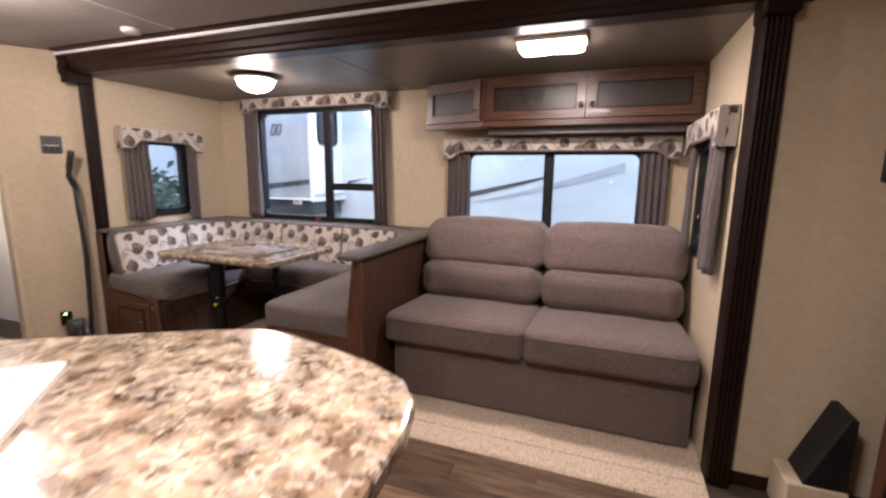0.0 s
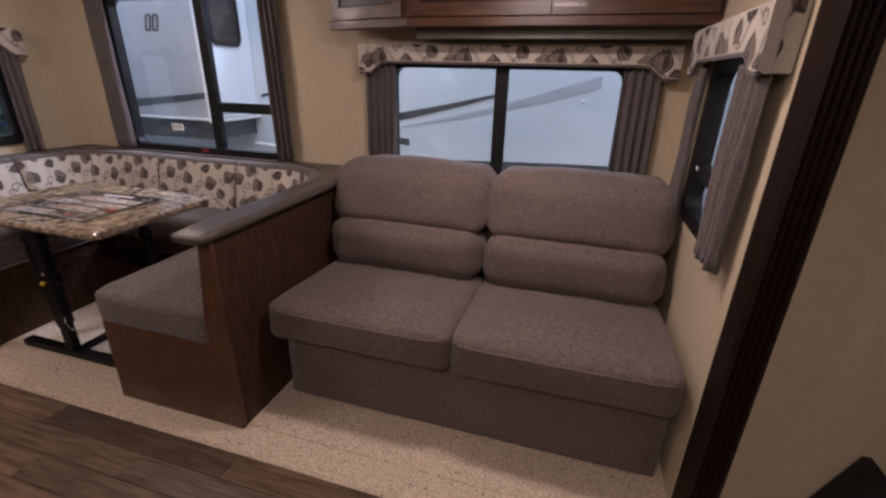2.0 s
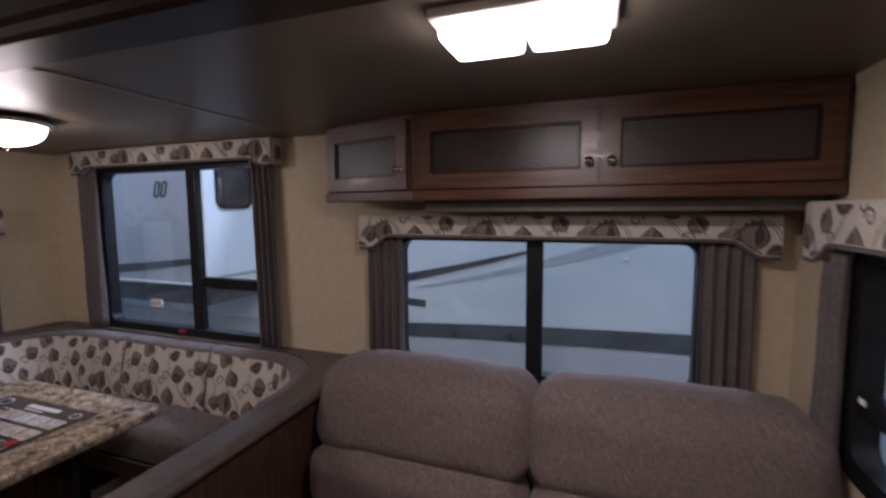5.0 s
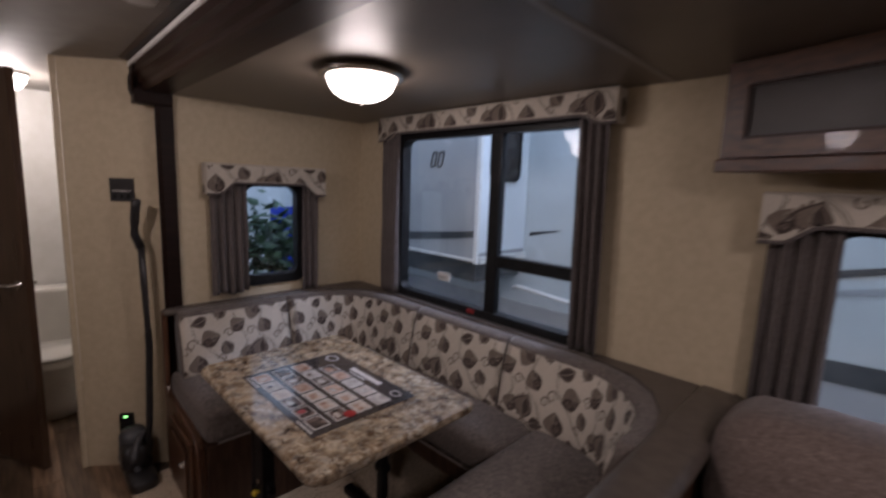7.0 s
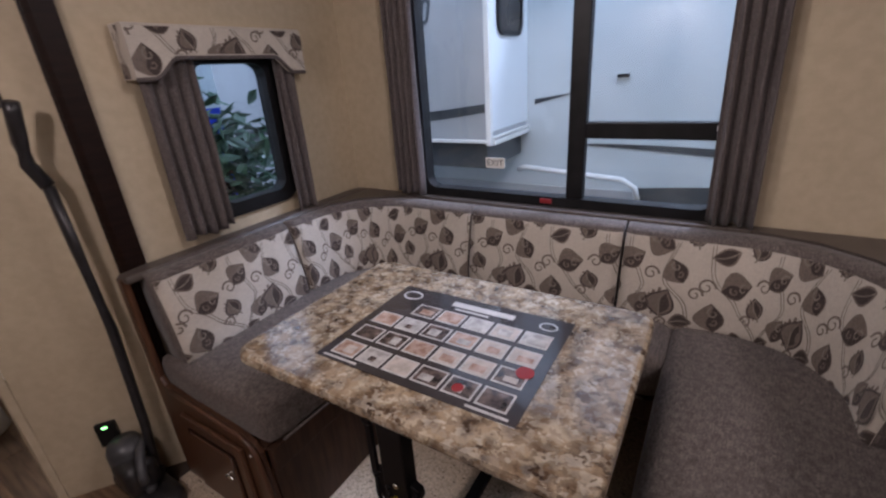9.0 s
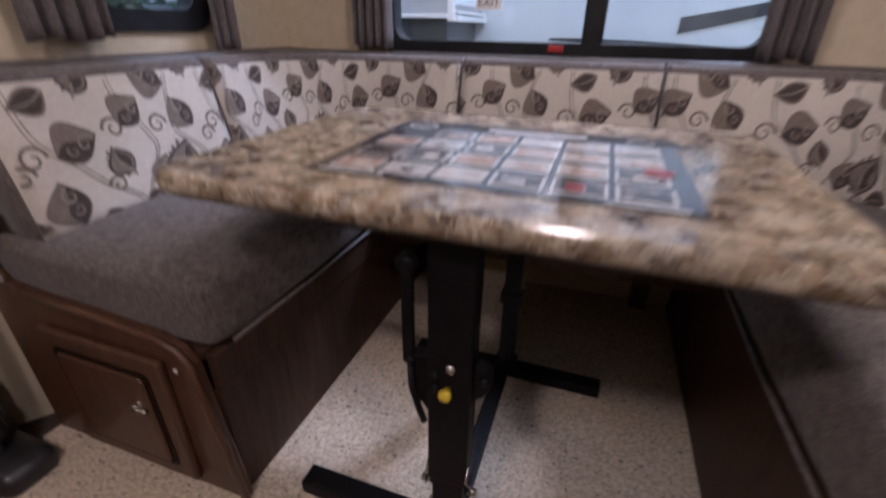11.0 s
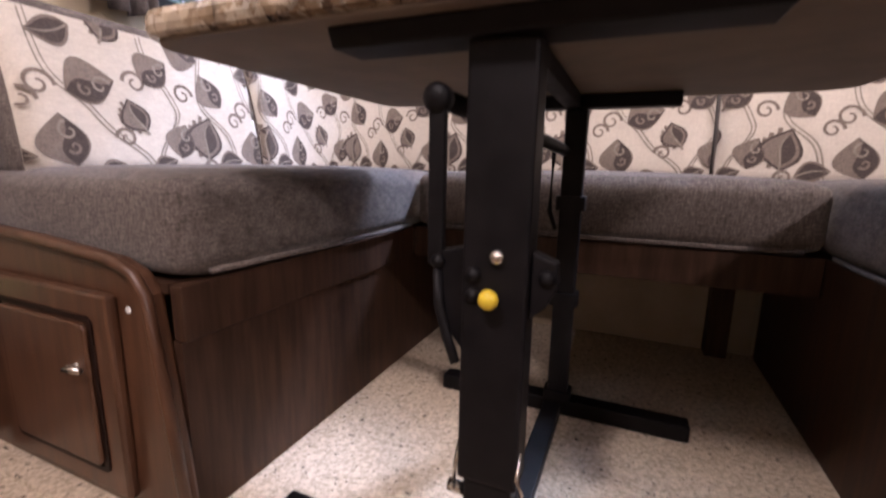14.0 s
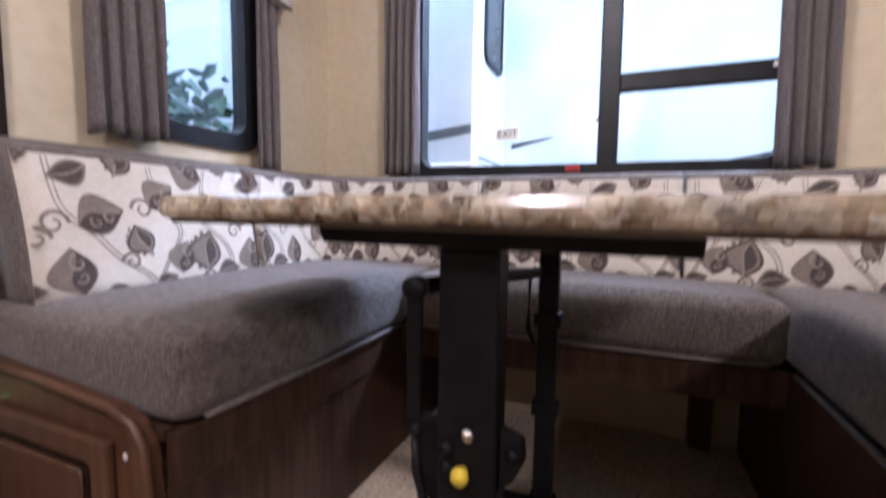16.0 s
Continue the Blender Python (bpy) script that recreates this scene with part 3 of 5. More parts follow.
window("window_1", "x", W0, 0.0, -0.05, "small black-framed window with rounded corners beside the dinette")
w1 = window("window_2", "y", W1, D, 0.05, "large black-framed sliding window over the dinette", 1.155, 1.198)
window("window_3", "y", W2, D, 0.05, "wide black-framed sliding window behind the sofa", 3.012)
window("window_4", "x", W3, L, 0.05, "small black-framed window with rounded corners beside the sofa", None, 1.09)
part("release_tab", B((1.02, 1.07, D - 0.022, D - 0.010, 0.905, 0.925), bevel=0.003), RED, w1, "red emergency release tab")
part("exit_label", B((0.755, 0.845, D + 0.022, D + 0.0265, 1.03, 1.075)), WHITE, w1, "white exit sticker on the glass")
txt = bpy.data.curves.new("exit_text", "FONT")
txt.body, txt.size, txt.extrude, txt.align_x, txt.align_y = "EXIT", 0.038, 0.0004, "CENTER", "CENTER"
tob = new("exit_text", txt)
tob.parent = w1
tob.matrix_basis = Matrix.Translation(Vector((0.80, D + 0.0215, 1.052)) - BASES[w1.name]) @ pose(0, 0, 0, 90, 0, 0)
txt.materials.append(TDARK)


def drape(name, axis, at, u0, u1, z0, z1, label, folds=5, amp=0.018, flare=0.0, material=None, lean=0.0, kind_label="curtain"):
    """A pleated hanging cloth along an axis; flare widens it towards the top."""
    nu, nz = folds * 10, 18
    bm = bmesh.new()
    g = []
    rnd = random.Random(name + str(u0))
    ph = [rnd.uniform(0, 6) for _ in range(3)]
    for j in range(nz + 1):
        h = j / nz
        row = []
        for i in range(nu + 1):
            s = i / nu
            u = u0 + (u1 - u0) * s + flare * h * (0.5 - s) * -1 + lean * (1 - h)
            d = amp * (0.55 + 0.45 * (1 - h)) * math.sin(2 * math.pi * folds * s + 0.8 * math.sin(3 * s + ph[0]) + 0.25 * math.sin(4 * h + ph[1])) + 0.006 * noise.noise(Vector((s * 6, h * 3, ph[2])))
            z = z0 + (z1 - z0) * h + (0.006 * math.sin(9 * s + ph[1]) if j == 0 else 0)
            row.append(bm.verts.new((u, at + d, z) if axis == "y" else (at + d, u, z)))
        g.append(row)
    for a, b in zip(g, g[1:]):
        for i in range(nu):
            bm.faces.new((a[i], a[i + 1], b[i + 1], b[i]))
    ob = tagged(new(name, finish(bm, name, material or CURTAIN, True)), label, kind_label, "window curtains" if material is None else "")
    m = ob.modifiers.new("thick", "SOLIDIFY")
    m.thickness = 0.003
    return ob


LC = "grey pleated curtain panel beside a window"
drape("curtain", "x", 0.045, 0.285, 0.47, 0.935, 1.56, LC, 4)
drape("curtain", "x", 0.045, 0.79, 0.905, 0.90, 1.56, LC, 3)
drape("curtain", "y", D - 0.045, 0.315, 0.46, 0.905, 1.85, LC, 4)
drape("curtain", "y", D - 0.045, 1.60, 1.735, 0.90, 1.85, LC, 4, lean=0.02)
drape("curtain", "y", D - 0.045, 2.27, 2.44, 0.90, 1.47, LC, 4)
drape("curtain", "y", D - 0.045, 3.60, 3.775, 0.90, 1.47, LC, 4)
drape("curtain", "x", L - 0.045, 0.215, 0.375, 0.90, 1.47, LC, 5, 0.020, 0.06, None, -0.02)
drape("curtain", "x", L - 0.045, 0.82, 0.93, 0.90, 1.47, LC, 3)


def valance(axis, wall, s, u0, u1, z0, z1, arch, depth=0.085, off=0.0, label="cream valance board printed with grey leaves, arched lower edge"):
    """A padded board with an arched lower edge and returns, on the wall side s."""
    mid = ((u0 + u1) / 2, wall, z1) if axis == "y" else (wall, (u0 + u1) / 2, z1)
    ob = thing("valance", mid, label, "valance", "window valances")
    end = min(0.09, (u1 - u0) * 0.18)

    def low(u):
        d = min(u - u0, u1 - u)
        t = min(1, max(0, (d - end * 0.6) / end))
        return z0 + arch * (3 * t * t - 2 * t ** 3)

    n = 48
    f = wall + s * depth
    bm = bmesh.new()
    at = (lambda u, d, z: (u, d, z)) if axis == "y" else (lambda u, d, z: (d, u, z))
    cols = []
    for i in range(n + 1):
        u = u0 + (u1 - u0) * i / n
        zl = low(u)
        cols.append([bm.verts.new(at(u, d, z)) for d, z in ((f, zl + 0.008), (f, z1 - 0.008), (f - s * 0.008, z1), (f - s * 0.03, z1), (f - s * 0.03, zl), (f - s * 0.008, zl))])
    for a, b in zip(cols, cols[1:]):
        for k in range(6):
            bm.faces.new((a[k], a[(k + 1) % 6], b[(k + 1) % 6], b[k]))
    bm.faces.new(cols[0])
    bm.faces.new(cols[-1][::-1])
    front = part("board", bm, CREAM, ob)
    part("piping", tube([at(u0 + (u1 - u0) * i / n, f - s * 0.004, low(u0 + (u1 - u0) * i / n)) for i in range(n + 1)], 0.007, 8), CURTAIN, ob, "grey piped lower edge", True)
    back = wall + s * 0.002
    for a, b in ((u0, u0 + 0.022), (u1 - 0.022, u1)):
        lo, hi = sorted((back, f - s * 0.031))
        part("return", B((a, b, lo, hi, z0, z1) if axis == "y" else (lo, hi, a, b, z0, z1), bevel=0.004), CREAM, ob)
    part("top_board", B((u0 + 0.023, u1 - 0.023, *sorted((back, f - s * 0.031)), z1 - 0.014, z1 - 0.002) if axis == "y" else (*sorted((back, f - s * 0.031)), u0 + 0.023, u1 - 0.023, z1 - 0.014, z1 - 0.002)), CREAM, ob)
    h = z1 - z0 - 0.01

    def surf(u, v, lift):
        uu = u0 + u
        z = max(low(uu) + 0.01, z0 + 0.005 + v)
        return Vector(at(uu, f + s * lift, min(z, z1 - 0.009)))

    part("leaf_print", print_pattern(surf, u1 - u0, h, off, -0.05), PRINT, ob, "grey leaf and vine print")
    for uu, sg in ((u0, -1), (u1, 1)):
        part("leaf_print", print_pattern(lambda u, v, lift: Vector(at(uu + sg * lift, f - s * (0.032 + u), z0 + 0.004 + v)), depth - 0.045, h, off + 0.2, -0.1), PRINT, ob)
    return ob


valance("x", 0.0, 1, 0.262, 0.93, 1.475, 1.635, 0.06)
valance("y", D, -1, 0.31, 1.77, 1.815, 1.945, 0.035, off=0.1)
valance("y", D, -1, 2.245, 3.825, 1.425, 1.575, 0.055, off=0.23)
valance("x", L, -1, 0.17, 0.99, 1.445, 1.61, 0.05, 0.078, off=0.05)

# ---- dinette ----
SEATZ = 0.572
bench = thing("dinette_bench", (0.3, 0.6, 0.02), "dark wooden dinette bench base with a cupboard door in its end", "bench", "dinette benches")
end = [(0.004, 0.021)]
end += [(0.612, 0.021), (0.585, 0.30), (0.572, 0.40), (0.548, 0.432), (0.50, 0.448), (0.30, 0.465), (0.12, 0.473), (0.075, 0.475), (0.055, 0.50), (0.05, 0.56), (0.045, 0.885), (0.004, 0.885)]
part("end_panel", prism(end, "y", 0.045, 0.068, 0.006), WOOD, bench, "cherry wood end panel with a rounded corner")
part("edge_trim", tube([(0.612, 0.043, 0.03), (0.598, 0.041, 0.2), (0.583, 0.041, 0.31), (0.570, 0.041, 0.40), (0.547, 0.041, 0.43), (0.50, 0.041, 0.446), (0.30, 0.041, 0.462), (0.12, 0.041, 0.470)], 0.009, 8), WOOD, bench, smooth=True)
part("side_panel", B((0.578, 0.596, 0.069, 1.2, 0.021, 0.324)), PANEL, bench, "dark laminate side panel")
part("side_rail", B((0.58, 0.606, 0.069, 0.80, 0.325, 0.412), bevel=0.003), PANEL, bench)
part("top_board", B((0.004, 0.577, 0.069, 1.2, 0.397, 0.412)), PANEL, bench)


def raised_door(x0, x1, z0, z1, y, parent, knob, material=None, face=None):
    d = part("cupboard_door", B((x0, x1, y - 0.018, y, z0, z1), bevel=0.006), material or WOOD, parent, "cherry wood raised-panel door")
    w = 0.05
    part("raised_panel", prism(rounded(x0 + w, x1 - w, z0 + w, z1 - w, 0.012), "y", y - 0.026, y - 0.0185, 0.004), face or material or WOOD, d)
    part("groove", ring(rounded(x0 + w - 0.012, x1 - w + 0.012, z0 + w - 0.012, z1 - w + 0.012, 0.014), rounded(x0 + w - 0.003, x1 - w + 0.003, z0 + w - 0.003, z1 - w + 0.003, 0.012), "y", y - 0.0205, y - 0.0182), WOODDARK, d)
    kx, kz = knob
    part("knob", merge(lathe([(0.011, 0), (0.011, 0.003), (0.005, 0.006), (0.005, 0.016), (0.007, 0.02), (0.0, 0.024)], (kx, y - 0.0185, kz), 16, (0, -1, 0)), cyl((kx - 0.004, y - 0.040, kz - 0.001), (kx + 0.034, y - 0.040, kz + 0.004), 0.0055)), CHROME, d, "brushed nickel T-knob", True)
    return d


raised_door(0.155, 0.50, 0.055, 0.395, 0.0445, bench, (0.422, 0.275))
part("screw_cap", lathe([(0.006, 0), (0.006, 0.001), (0.0, 0.003)], (0.522, 0.0445, 0.372), 10, (0, -1, 0)), WHITE, bench)

bench2 = thing("dinette_bench", (1.1, 1.0, 0.02), "dinette bench along the window wall on a dark rail, open below", "bench", "dinette benches")
part("front_rail", B((0.607, 1.575, 0.80, 0.822, 0.325, 0.412), bevel=0.003), PANEL, bench2)
part("top_board", B((0.607, 1.575, 0.823, 1.235, 0.397, 0.412)), PANEL, bench2)
part("back_panel", B((0.607, 1.575, 1.222, 1.236, 0.021, 0.396)), TAN, bench2, "plain tan panel under the bench")
part("support_leg", B((1.44, 1.50, 1.16, 1.22, 0.021, 0.396), bevel=0.003), PANEL, bench2)
part("support_leg", B((0.70, 0.745, 1.16, 1.22, 0.021, 0.396), bevel=0.003), PANEL, bench2)

bench3 = thing("dinette_bench", (1.9, 0.6, 0.02), "dark wooden dinette bench box joined to a tall partition", "bench", "dinette benches")
part("end_panel", prism([(1.575, 0.021), (2.238, 0.021), (2.238, 0.865), (2.185, 0.865), (2.165, 0.70), (2.135, 0.46), (2.10, 0.425), (1.585, 0.425)], "y", -0.033, -0.009, 0.004), WOOD, bench3, "cherry wood end panel")
part("side_panel", B((1.578, 1.596, -0.008, 1.2, 0.021, 0.410)), PANEL, bench3)
part("partition", B((2.190, 2.236, -0.008, 1.236, 0.021, 0.865), bevel=0.003), PANEL, bench3, "dark wood-grain partition beside the sofa")
part("top_board", B((1.597, 2.189, -0.008, 1.236, 0.395, 0.409)), PANEL, bench3)
part("padded_cap", cushion(2.125, 2.262, -0.085, 1.236, 0.866, 0.905, 0.018, 0.004, 10, 4, 0.001), CAP, bench3, "grey-brown padded vinyl cap rail", True)

G = "dinette seat cushions"
for i, (c, lab) in enumerate((((0.015, 0.612, 0.072, 1.19, 0.414, SEATZ), "grey-brown woven seat cushion with rounded front edge"),
                              ((0.618, 1.572, 0.79, 1.20, 0.414, SEATZ), "grey-brown woven seat cushion under the window"),
                              ((1.578, 2.165, -0.040, 1.20, 0.411, SEATZ), "grey-brown woven seat cushion beside the partition"))):
    solid("seat_cushion", cushion(*c, 0.035, 0.012, 16, i + 1), SEAT, lab, "cushion", "object", True)["group"] = G


for label_, pts in (("left", [(0.618, 0.11, 0.428), (0.622, 0.40, 0.424), (0.618, 0.76, 0.424)]), ("rear", [(0.66, 0.786, 0.424), (1.09, 0.780, 0.423), (1.53, 0.786, 0.424)]), ("right", [(1.573, 0.02, 0.420), (1.569, 0.40, 0.419), (1.573, 0.76, 0.420)])):
    cu = bpy.data.objects[{"left": "seat_cushion", "rear": "seat_cushion.001", "right": "seat_cushion.002"}[label_]]
    part("welt", tube(pts, 0.005, 8), SEAT, cu, "stitched welt along the lower edge", True)


def back_cushion(path, label, off, z0=0.555, z1=0.885, t=0.10):
    """A backrest cushion along a plan path (wall side on its left), slanted, with printed front and plain back."""
    pts = [Vector((x, y)) for x, y in path]
    seglen = [0.0]
    for a, b in zip(pts, pts[1:]):
        seglen.append(seglen[-1] + (b - a).length)
    U = seglen[-1]

    def plan(u):
        u = min(max(u, 0), U)
        for i in range(len(pts) - 1):
            if u <= seglen[i + 1] + 1e-9:
                f = (u - seglen[i]) / (seglen[i + 1] - seglen[i])
                p = pts[i].lerp(pts[i + 1], f)
                ta = (pts[i + 1] - pts[max(i - 1, 0)]).normalized()
                tb = (pts[min(i + 2, len(pts) - 1)] - pts[i]).normalized()
                d = ta.lerp(tb, f).normalized()
                return p, Vector((d.y, -d.x))
        return pts[-1], Vector((0, 0))

    H = z1 - z0
    prof = []          # front from the bottom, over the top to the back: (depth from the back line, height, along-front v)
    for k in range(9):
        v = k / 8
        prof.append((t + 0.06 * (1 - v) + 0.010 * math.sin(math.pi * v), z0 + (H - 0.02) * v))
    prof += [(t - 0.006, z1 - 0.008), (t - 0.018, z1), (t * 0.5, z1 + 0.002), (0.012, z1 - 0.002), (0.0, z1 - 0.012), (0.0, z0)]
    nu = max(6, int(U / 0.03))
    bm = bmesh.new()
    cols = []
    for i in range(nu + 1):
        u = U * i / nu
        p, nn = plan(u)
        e = min(u, U - u)
        tuck = -0.014 * max(0, 1 - e / 0.02) ** 2
        cols.append([bm.verts.new((p.x + nn.x * max(0.0, d + (tuck if d > 0.03 else 0)), p.y + nn.y * max(0.0, d + (tuck if d > 0.03 else 0)), z)) for d, z in prof])
    m = len(prof)
    for a, b in zip(cols, cols[1:]):
        for k in range(m):
            f = bm.faces.new((a[k], a[(k + 1) % m], b[(k + 1) % m], b[k]))
            f.material_index = 0 if k < 8 else 1
    for c in (cols[0], cols[-1][::-1]):
        bm.faces.new(c).material_index = 1
    base = plan(U / 2)[0]
    ob = thing("back_cushion", (base.x, base.y, z0), label, "cushion", "dinette back cushions")
    part("cover", bm, [CREAM, SEAT], ob, "cream front, grey back", True)
    fl = H - 0.02

    def surf(u, v, lift):
        p, nn = plan(u)
        w = v / fl
        d = t + 0.06 * (1 - w) + 0.010 * math.sin(math.pi * w) + lift
        e = min(u, U - u)
        d -= 0.014 * max(0, 1 - e / 0.02) ** 2
        return Vector((p.x + nn.x * d, p.y + nn.y * d, z0 + v))

    part("leaf_print", print_pattern(surf, U, fl, off, -0.03), PRINT, ob, "grey leaf and vine print")
    return ob


def arc(cx, cy, r, a0, a1, n=12):
    return [(cx + r * math.cos(radians(a0 + (a1 - a0) * i / n)), cy + r * math.sin(radians(a0 + (a1 - a0) * i / n))) for i in range(n + 1)]


LB = "cream back cushion printed with grey leaves and vines"
R = 0.42
back_cushion([(0.03, 0.10), (0.03, 0.655)], LB, 0.02)
back_cushion([(0.03, 0.665), (0.03, D - 0.05 - R)] + arc(0.03 + R, D - 0.05 - R, R, 180, 90)[1:] + [(0.755, D - 0.05)], LB + ", curved", 0.12)
back_cushion([(0.765, D - 0.05), (1.375, D - 0.05)], LB, 0.33)
back_cushion([(1.385, D - 0.05), (2.16 - R, D - 0.05)] + arc(2.16 - R, D - 0.05 - R, R, 90, 0)[1:] + [(2.16, 0.66)], LB + ", curved", 0.25)
ledge = thing("backrest_ledge", (0.6, 1.1, 0.87), "grey-brown padded ledge behind the back cushions", "ledge")
part("left_board", cushion(0.004, 0.075, 0.05, 1.23, 0.864, 0.898, 0.014, 0.002, 10, 3, 0.001), CAP, ledge, smooth=True)
part("corner_board", prism([(0.076, 1.235), (0.076, 0.80), (0.10, 0.92), (0.17, 1.05), (0.28, 1.14), (0.45, 1.19), (0.45, 1.235)], "z", 0.866, 0.892), CAP, ledge)
part("rear_board", B((0.451, 1.75, 1.186, 1.236, 0.866, 0.893), bevel=0.006), CAP, ledge)
part("corner_board", prism([(2.124, 1.235), (2.124, 0.80), (2.10, 0.92), (2.03, 1.05), (1.92, 1.14), (1.751, 1.19), (1.751, 1.235)], "z", 0.866, 0.892), CAP, ledge)

# table
TX0, TX1, TY0, TY1, TZ = 0.572, 1.545, 0.052, 0.722, 0.776
table = thing("dinette_table", (1.06, 0.39, 0.02), "granite-look laminate table on a black folding steel pedestal", "table")
bm = prism(rounded(TX0, TX1, TY0, TY1, 0.055, 8), "z", TZ - 0.034, TZ, 0.012)
part("tabletop", bm, TOP, table, "brown and grey granite-look laminate top")
part("underside", prism(rounded(TX0 + 0.012, TX1 - 0.012, TY0 + 0.012, TY1 - 0.012, 0.05), "z", TZ - 0.0385, TZ - 0.0345), UNDER, table)
LY = 0.105                                 # front face of the pedestal's front leg
part("top_rail", prism([(LY - 0.02, TZ - 0.039), (LY + 0.06, TZ - 0.039), (LY + 0.05, TZ - 0.060), (LY - 0.01, TZ - 0.060)], "x", 0.86, 1.29, 0.003), STEEL, table)
part("top_rail", B((0.86, 1.26, 0.625, 0.665, TZ - 0.066, TZ - 0.039), bevel=0.004), STEEL, table)
part("cross_rail", B((1.045, 1.075, LY + 0.061, 0.624, TZ - 0.064, TZ - 0.040)), STEEL, table)
part("front_leg", B((1.020, 1.094, LY, LY + 0.045, 0.215, TZ - 0.060), bevel=0.004), STEEL, table)
part("lower_leg", B((1.027, 1.087, LY + 0.004, LY + 0.041, 0.0585, 0.2148), bevel=0.004), STEEL, table)
part("rear_leg", B((1.045, 1.090, 0.633, 0.667, 0.058, TZ - 0.066), bevel=0.004), STEEL, table)
for a, b in ((0.285, 0.315), (0.50, 0.53), (0.0585, 0.078)):
    part("leg_collar", ring(rounded(1.037, 1.098, 0.626, 0.674, 0.006), rounded(1.046, 1.089, 0.634, 0.666, 0.004), "z", a, b), STEEL, table)
part("foot_bar", B((0.715, 1.405, LY - 0.002, LY + 0.048, 0.021, 0.058), bevel=0.004), STEEL, table)
part("foot_bar", B((0.78, 1.345, 0.63, 0.675, 0.021, 0.058), bevel=0.004), STEEL, table)
part("base_bar", B((1.04, 1.08, LY + 0.049, 0.629, 0.024, 0.050), bevel=0.003), STEEL, table)
part("hinge_plate", prism([(0.978, 0.49), (1.019, 0.50), (1.019, 0.375), (1.002, 0.395), (0.982, 0.44)], "y", LY + 0.012, LY + 0.036, 0.002), STEEL, table)
part("hinge_plate", prism([(1.095, 0.50), (1.121, 0.49), (1.124, 0.465), (1.112, 0.44), (1.095, 0.425)], "y", LY + 0.012, LY + 0.036, 0.002), STEEL, table)
# folding stay: an upright flat bar beside the leg, its top arm swung back to the rear leg
part("strut", B((0.972, 0.992, LY + 0.010, LY + 0.022, 0.475, 0.662), bevel=0.003), STEEL, table)
part("strut_pivot", lathe([(0.016, 0), (0.016, 0.016), (0.010, 0.020), (0.0, 0.021)], (0.982, LY + 0.024, 0.662), 16, (0, -1, 0)), STEEL, table, smooth=True)
part("strut", tube([(0.983, LY + 0.02, 0.662), (1.01, 0.30, 0.652), (1.045, 0.56, 0.630), (1.05, 0.625, 0.625)], 0.012), STEEL, table, smooth=True)
part("strut", tube([(0.986, LY + 0.012, 0.47), (0.990, LY + 0.006, 0.43), (1.004, LY + 0.002, 0.39), (1.016, LY - 0.002, 0.365)], 0.006), STEEL, table, smooth=True)
part("strut", tube([(1.040, 0.62, 0.635), (1.032, 0.60, 0.62), (1.030, 0.60, 0.50), (1.040, 0.62, 0.46)], 0.005), STEEL, table, smooth=True)
part("release_knob", lathe([(0.006, 0), (0.006, 0.006), (0.009, 0.008), (0.0115, 0.013), (0.010, 0.019), (0.006, 0.022), (0.0, 0.023)], (1.056, LY - 0.0005, 0.450), 18, (0, -1, 0)), YELLOW, table, "round yellow plastic knob", True)
for bx, bz in ((1.060, 0.494), (1.034, 0.472), (1.034, 0.448), (0.986, 0.480), (1.112, 0.474)):
    part("bolt", lathe([(0.009, 0), (0.009, 0.003), (0.005, 0.006), (0.0, 0.008)], (bx, LY - 0.0002 if 1.02 < bx < 1.095 else LY + 0.0118, bz), 12, (0, -1, 0)), CHROME if bx == 1.060 else STEEL, table, smooth=True)
for sg in (-1, 1):
    bx = 1.057 + sg * 0.044
    part("spring_clip", merge(tube([(bx, LY + 0.012, 0.190), (bx - sg * 0.002, LY + 0.006, 0.215), (bx - sg * 0.006, LY - 0.001, 0.235), (bx - sg * 0.007, LY + 0.012, 0.262)], 0.0028), cyl((bx - sg * 0.012, LY + 0.020, 0.186), (bx + sg * 0.010, LY + 0.020, 0.186), 0.008)), CHROME, table, "bright wire spring clip", True)

# printed placard on the table
pl = thing("photo_placard", (1.08, 0.39, TZ), "dark glossy placard with rows of small photographs on the table", "poster")
PX0, PX1, PY0, PY1 = 0.80, 1.36, 0.15, 0.57
part("sheet", B((PX0, PX1, PY0, PY1, TZ + 0.0005, TZ + 0.0025)), PAPER, pl)
rnd = random.Random(5)
for r in range(4):
    for c in range(6):
        x, y = PX0 + 0.028 + c * 0.085, PY0 + 0.025 + r * 0.082
        if r == 3 and c == 0:
            continue
        fr = part("photo_border", B((x, x + 0.076, y, y + 0.062, TZ + 0.0026, TZ + 0.0031)), SILVER, pl)
        part("photo", B((x + 0.005, x + 0.071, y + 0.005, y + 0.057, TZ + 0.0032, TZ + 0.0037)), rnd.choice(PHOTO), fr)
        part("photo_detail", B((x + 0.015 + rnd.uniform(0, 0.02), x + 0.045 + rnd.uniform(0, 0.02), y + 0.012, y + 0.030 + rnd.uniform(0, 0.015), TZ + 0.0038, TZ + 0.0042)), rnd.choice(PHOTO), fr)
part("headline_bar", B((PX0 + 0.20, PX0 + 0.40, PY1 - 0.055, PY1 - 0.03, TZ + 0.0026, TZ + 0.0031)), SILVER, pl)
part("headline_bar", B((PX0 + 0.22, PX0 + 0.33, PY1 - 0.072, PY1 - 0.064, TZ + 0.0026, TZ + 0.0031)), SILVER, pl)
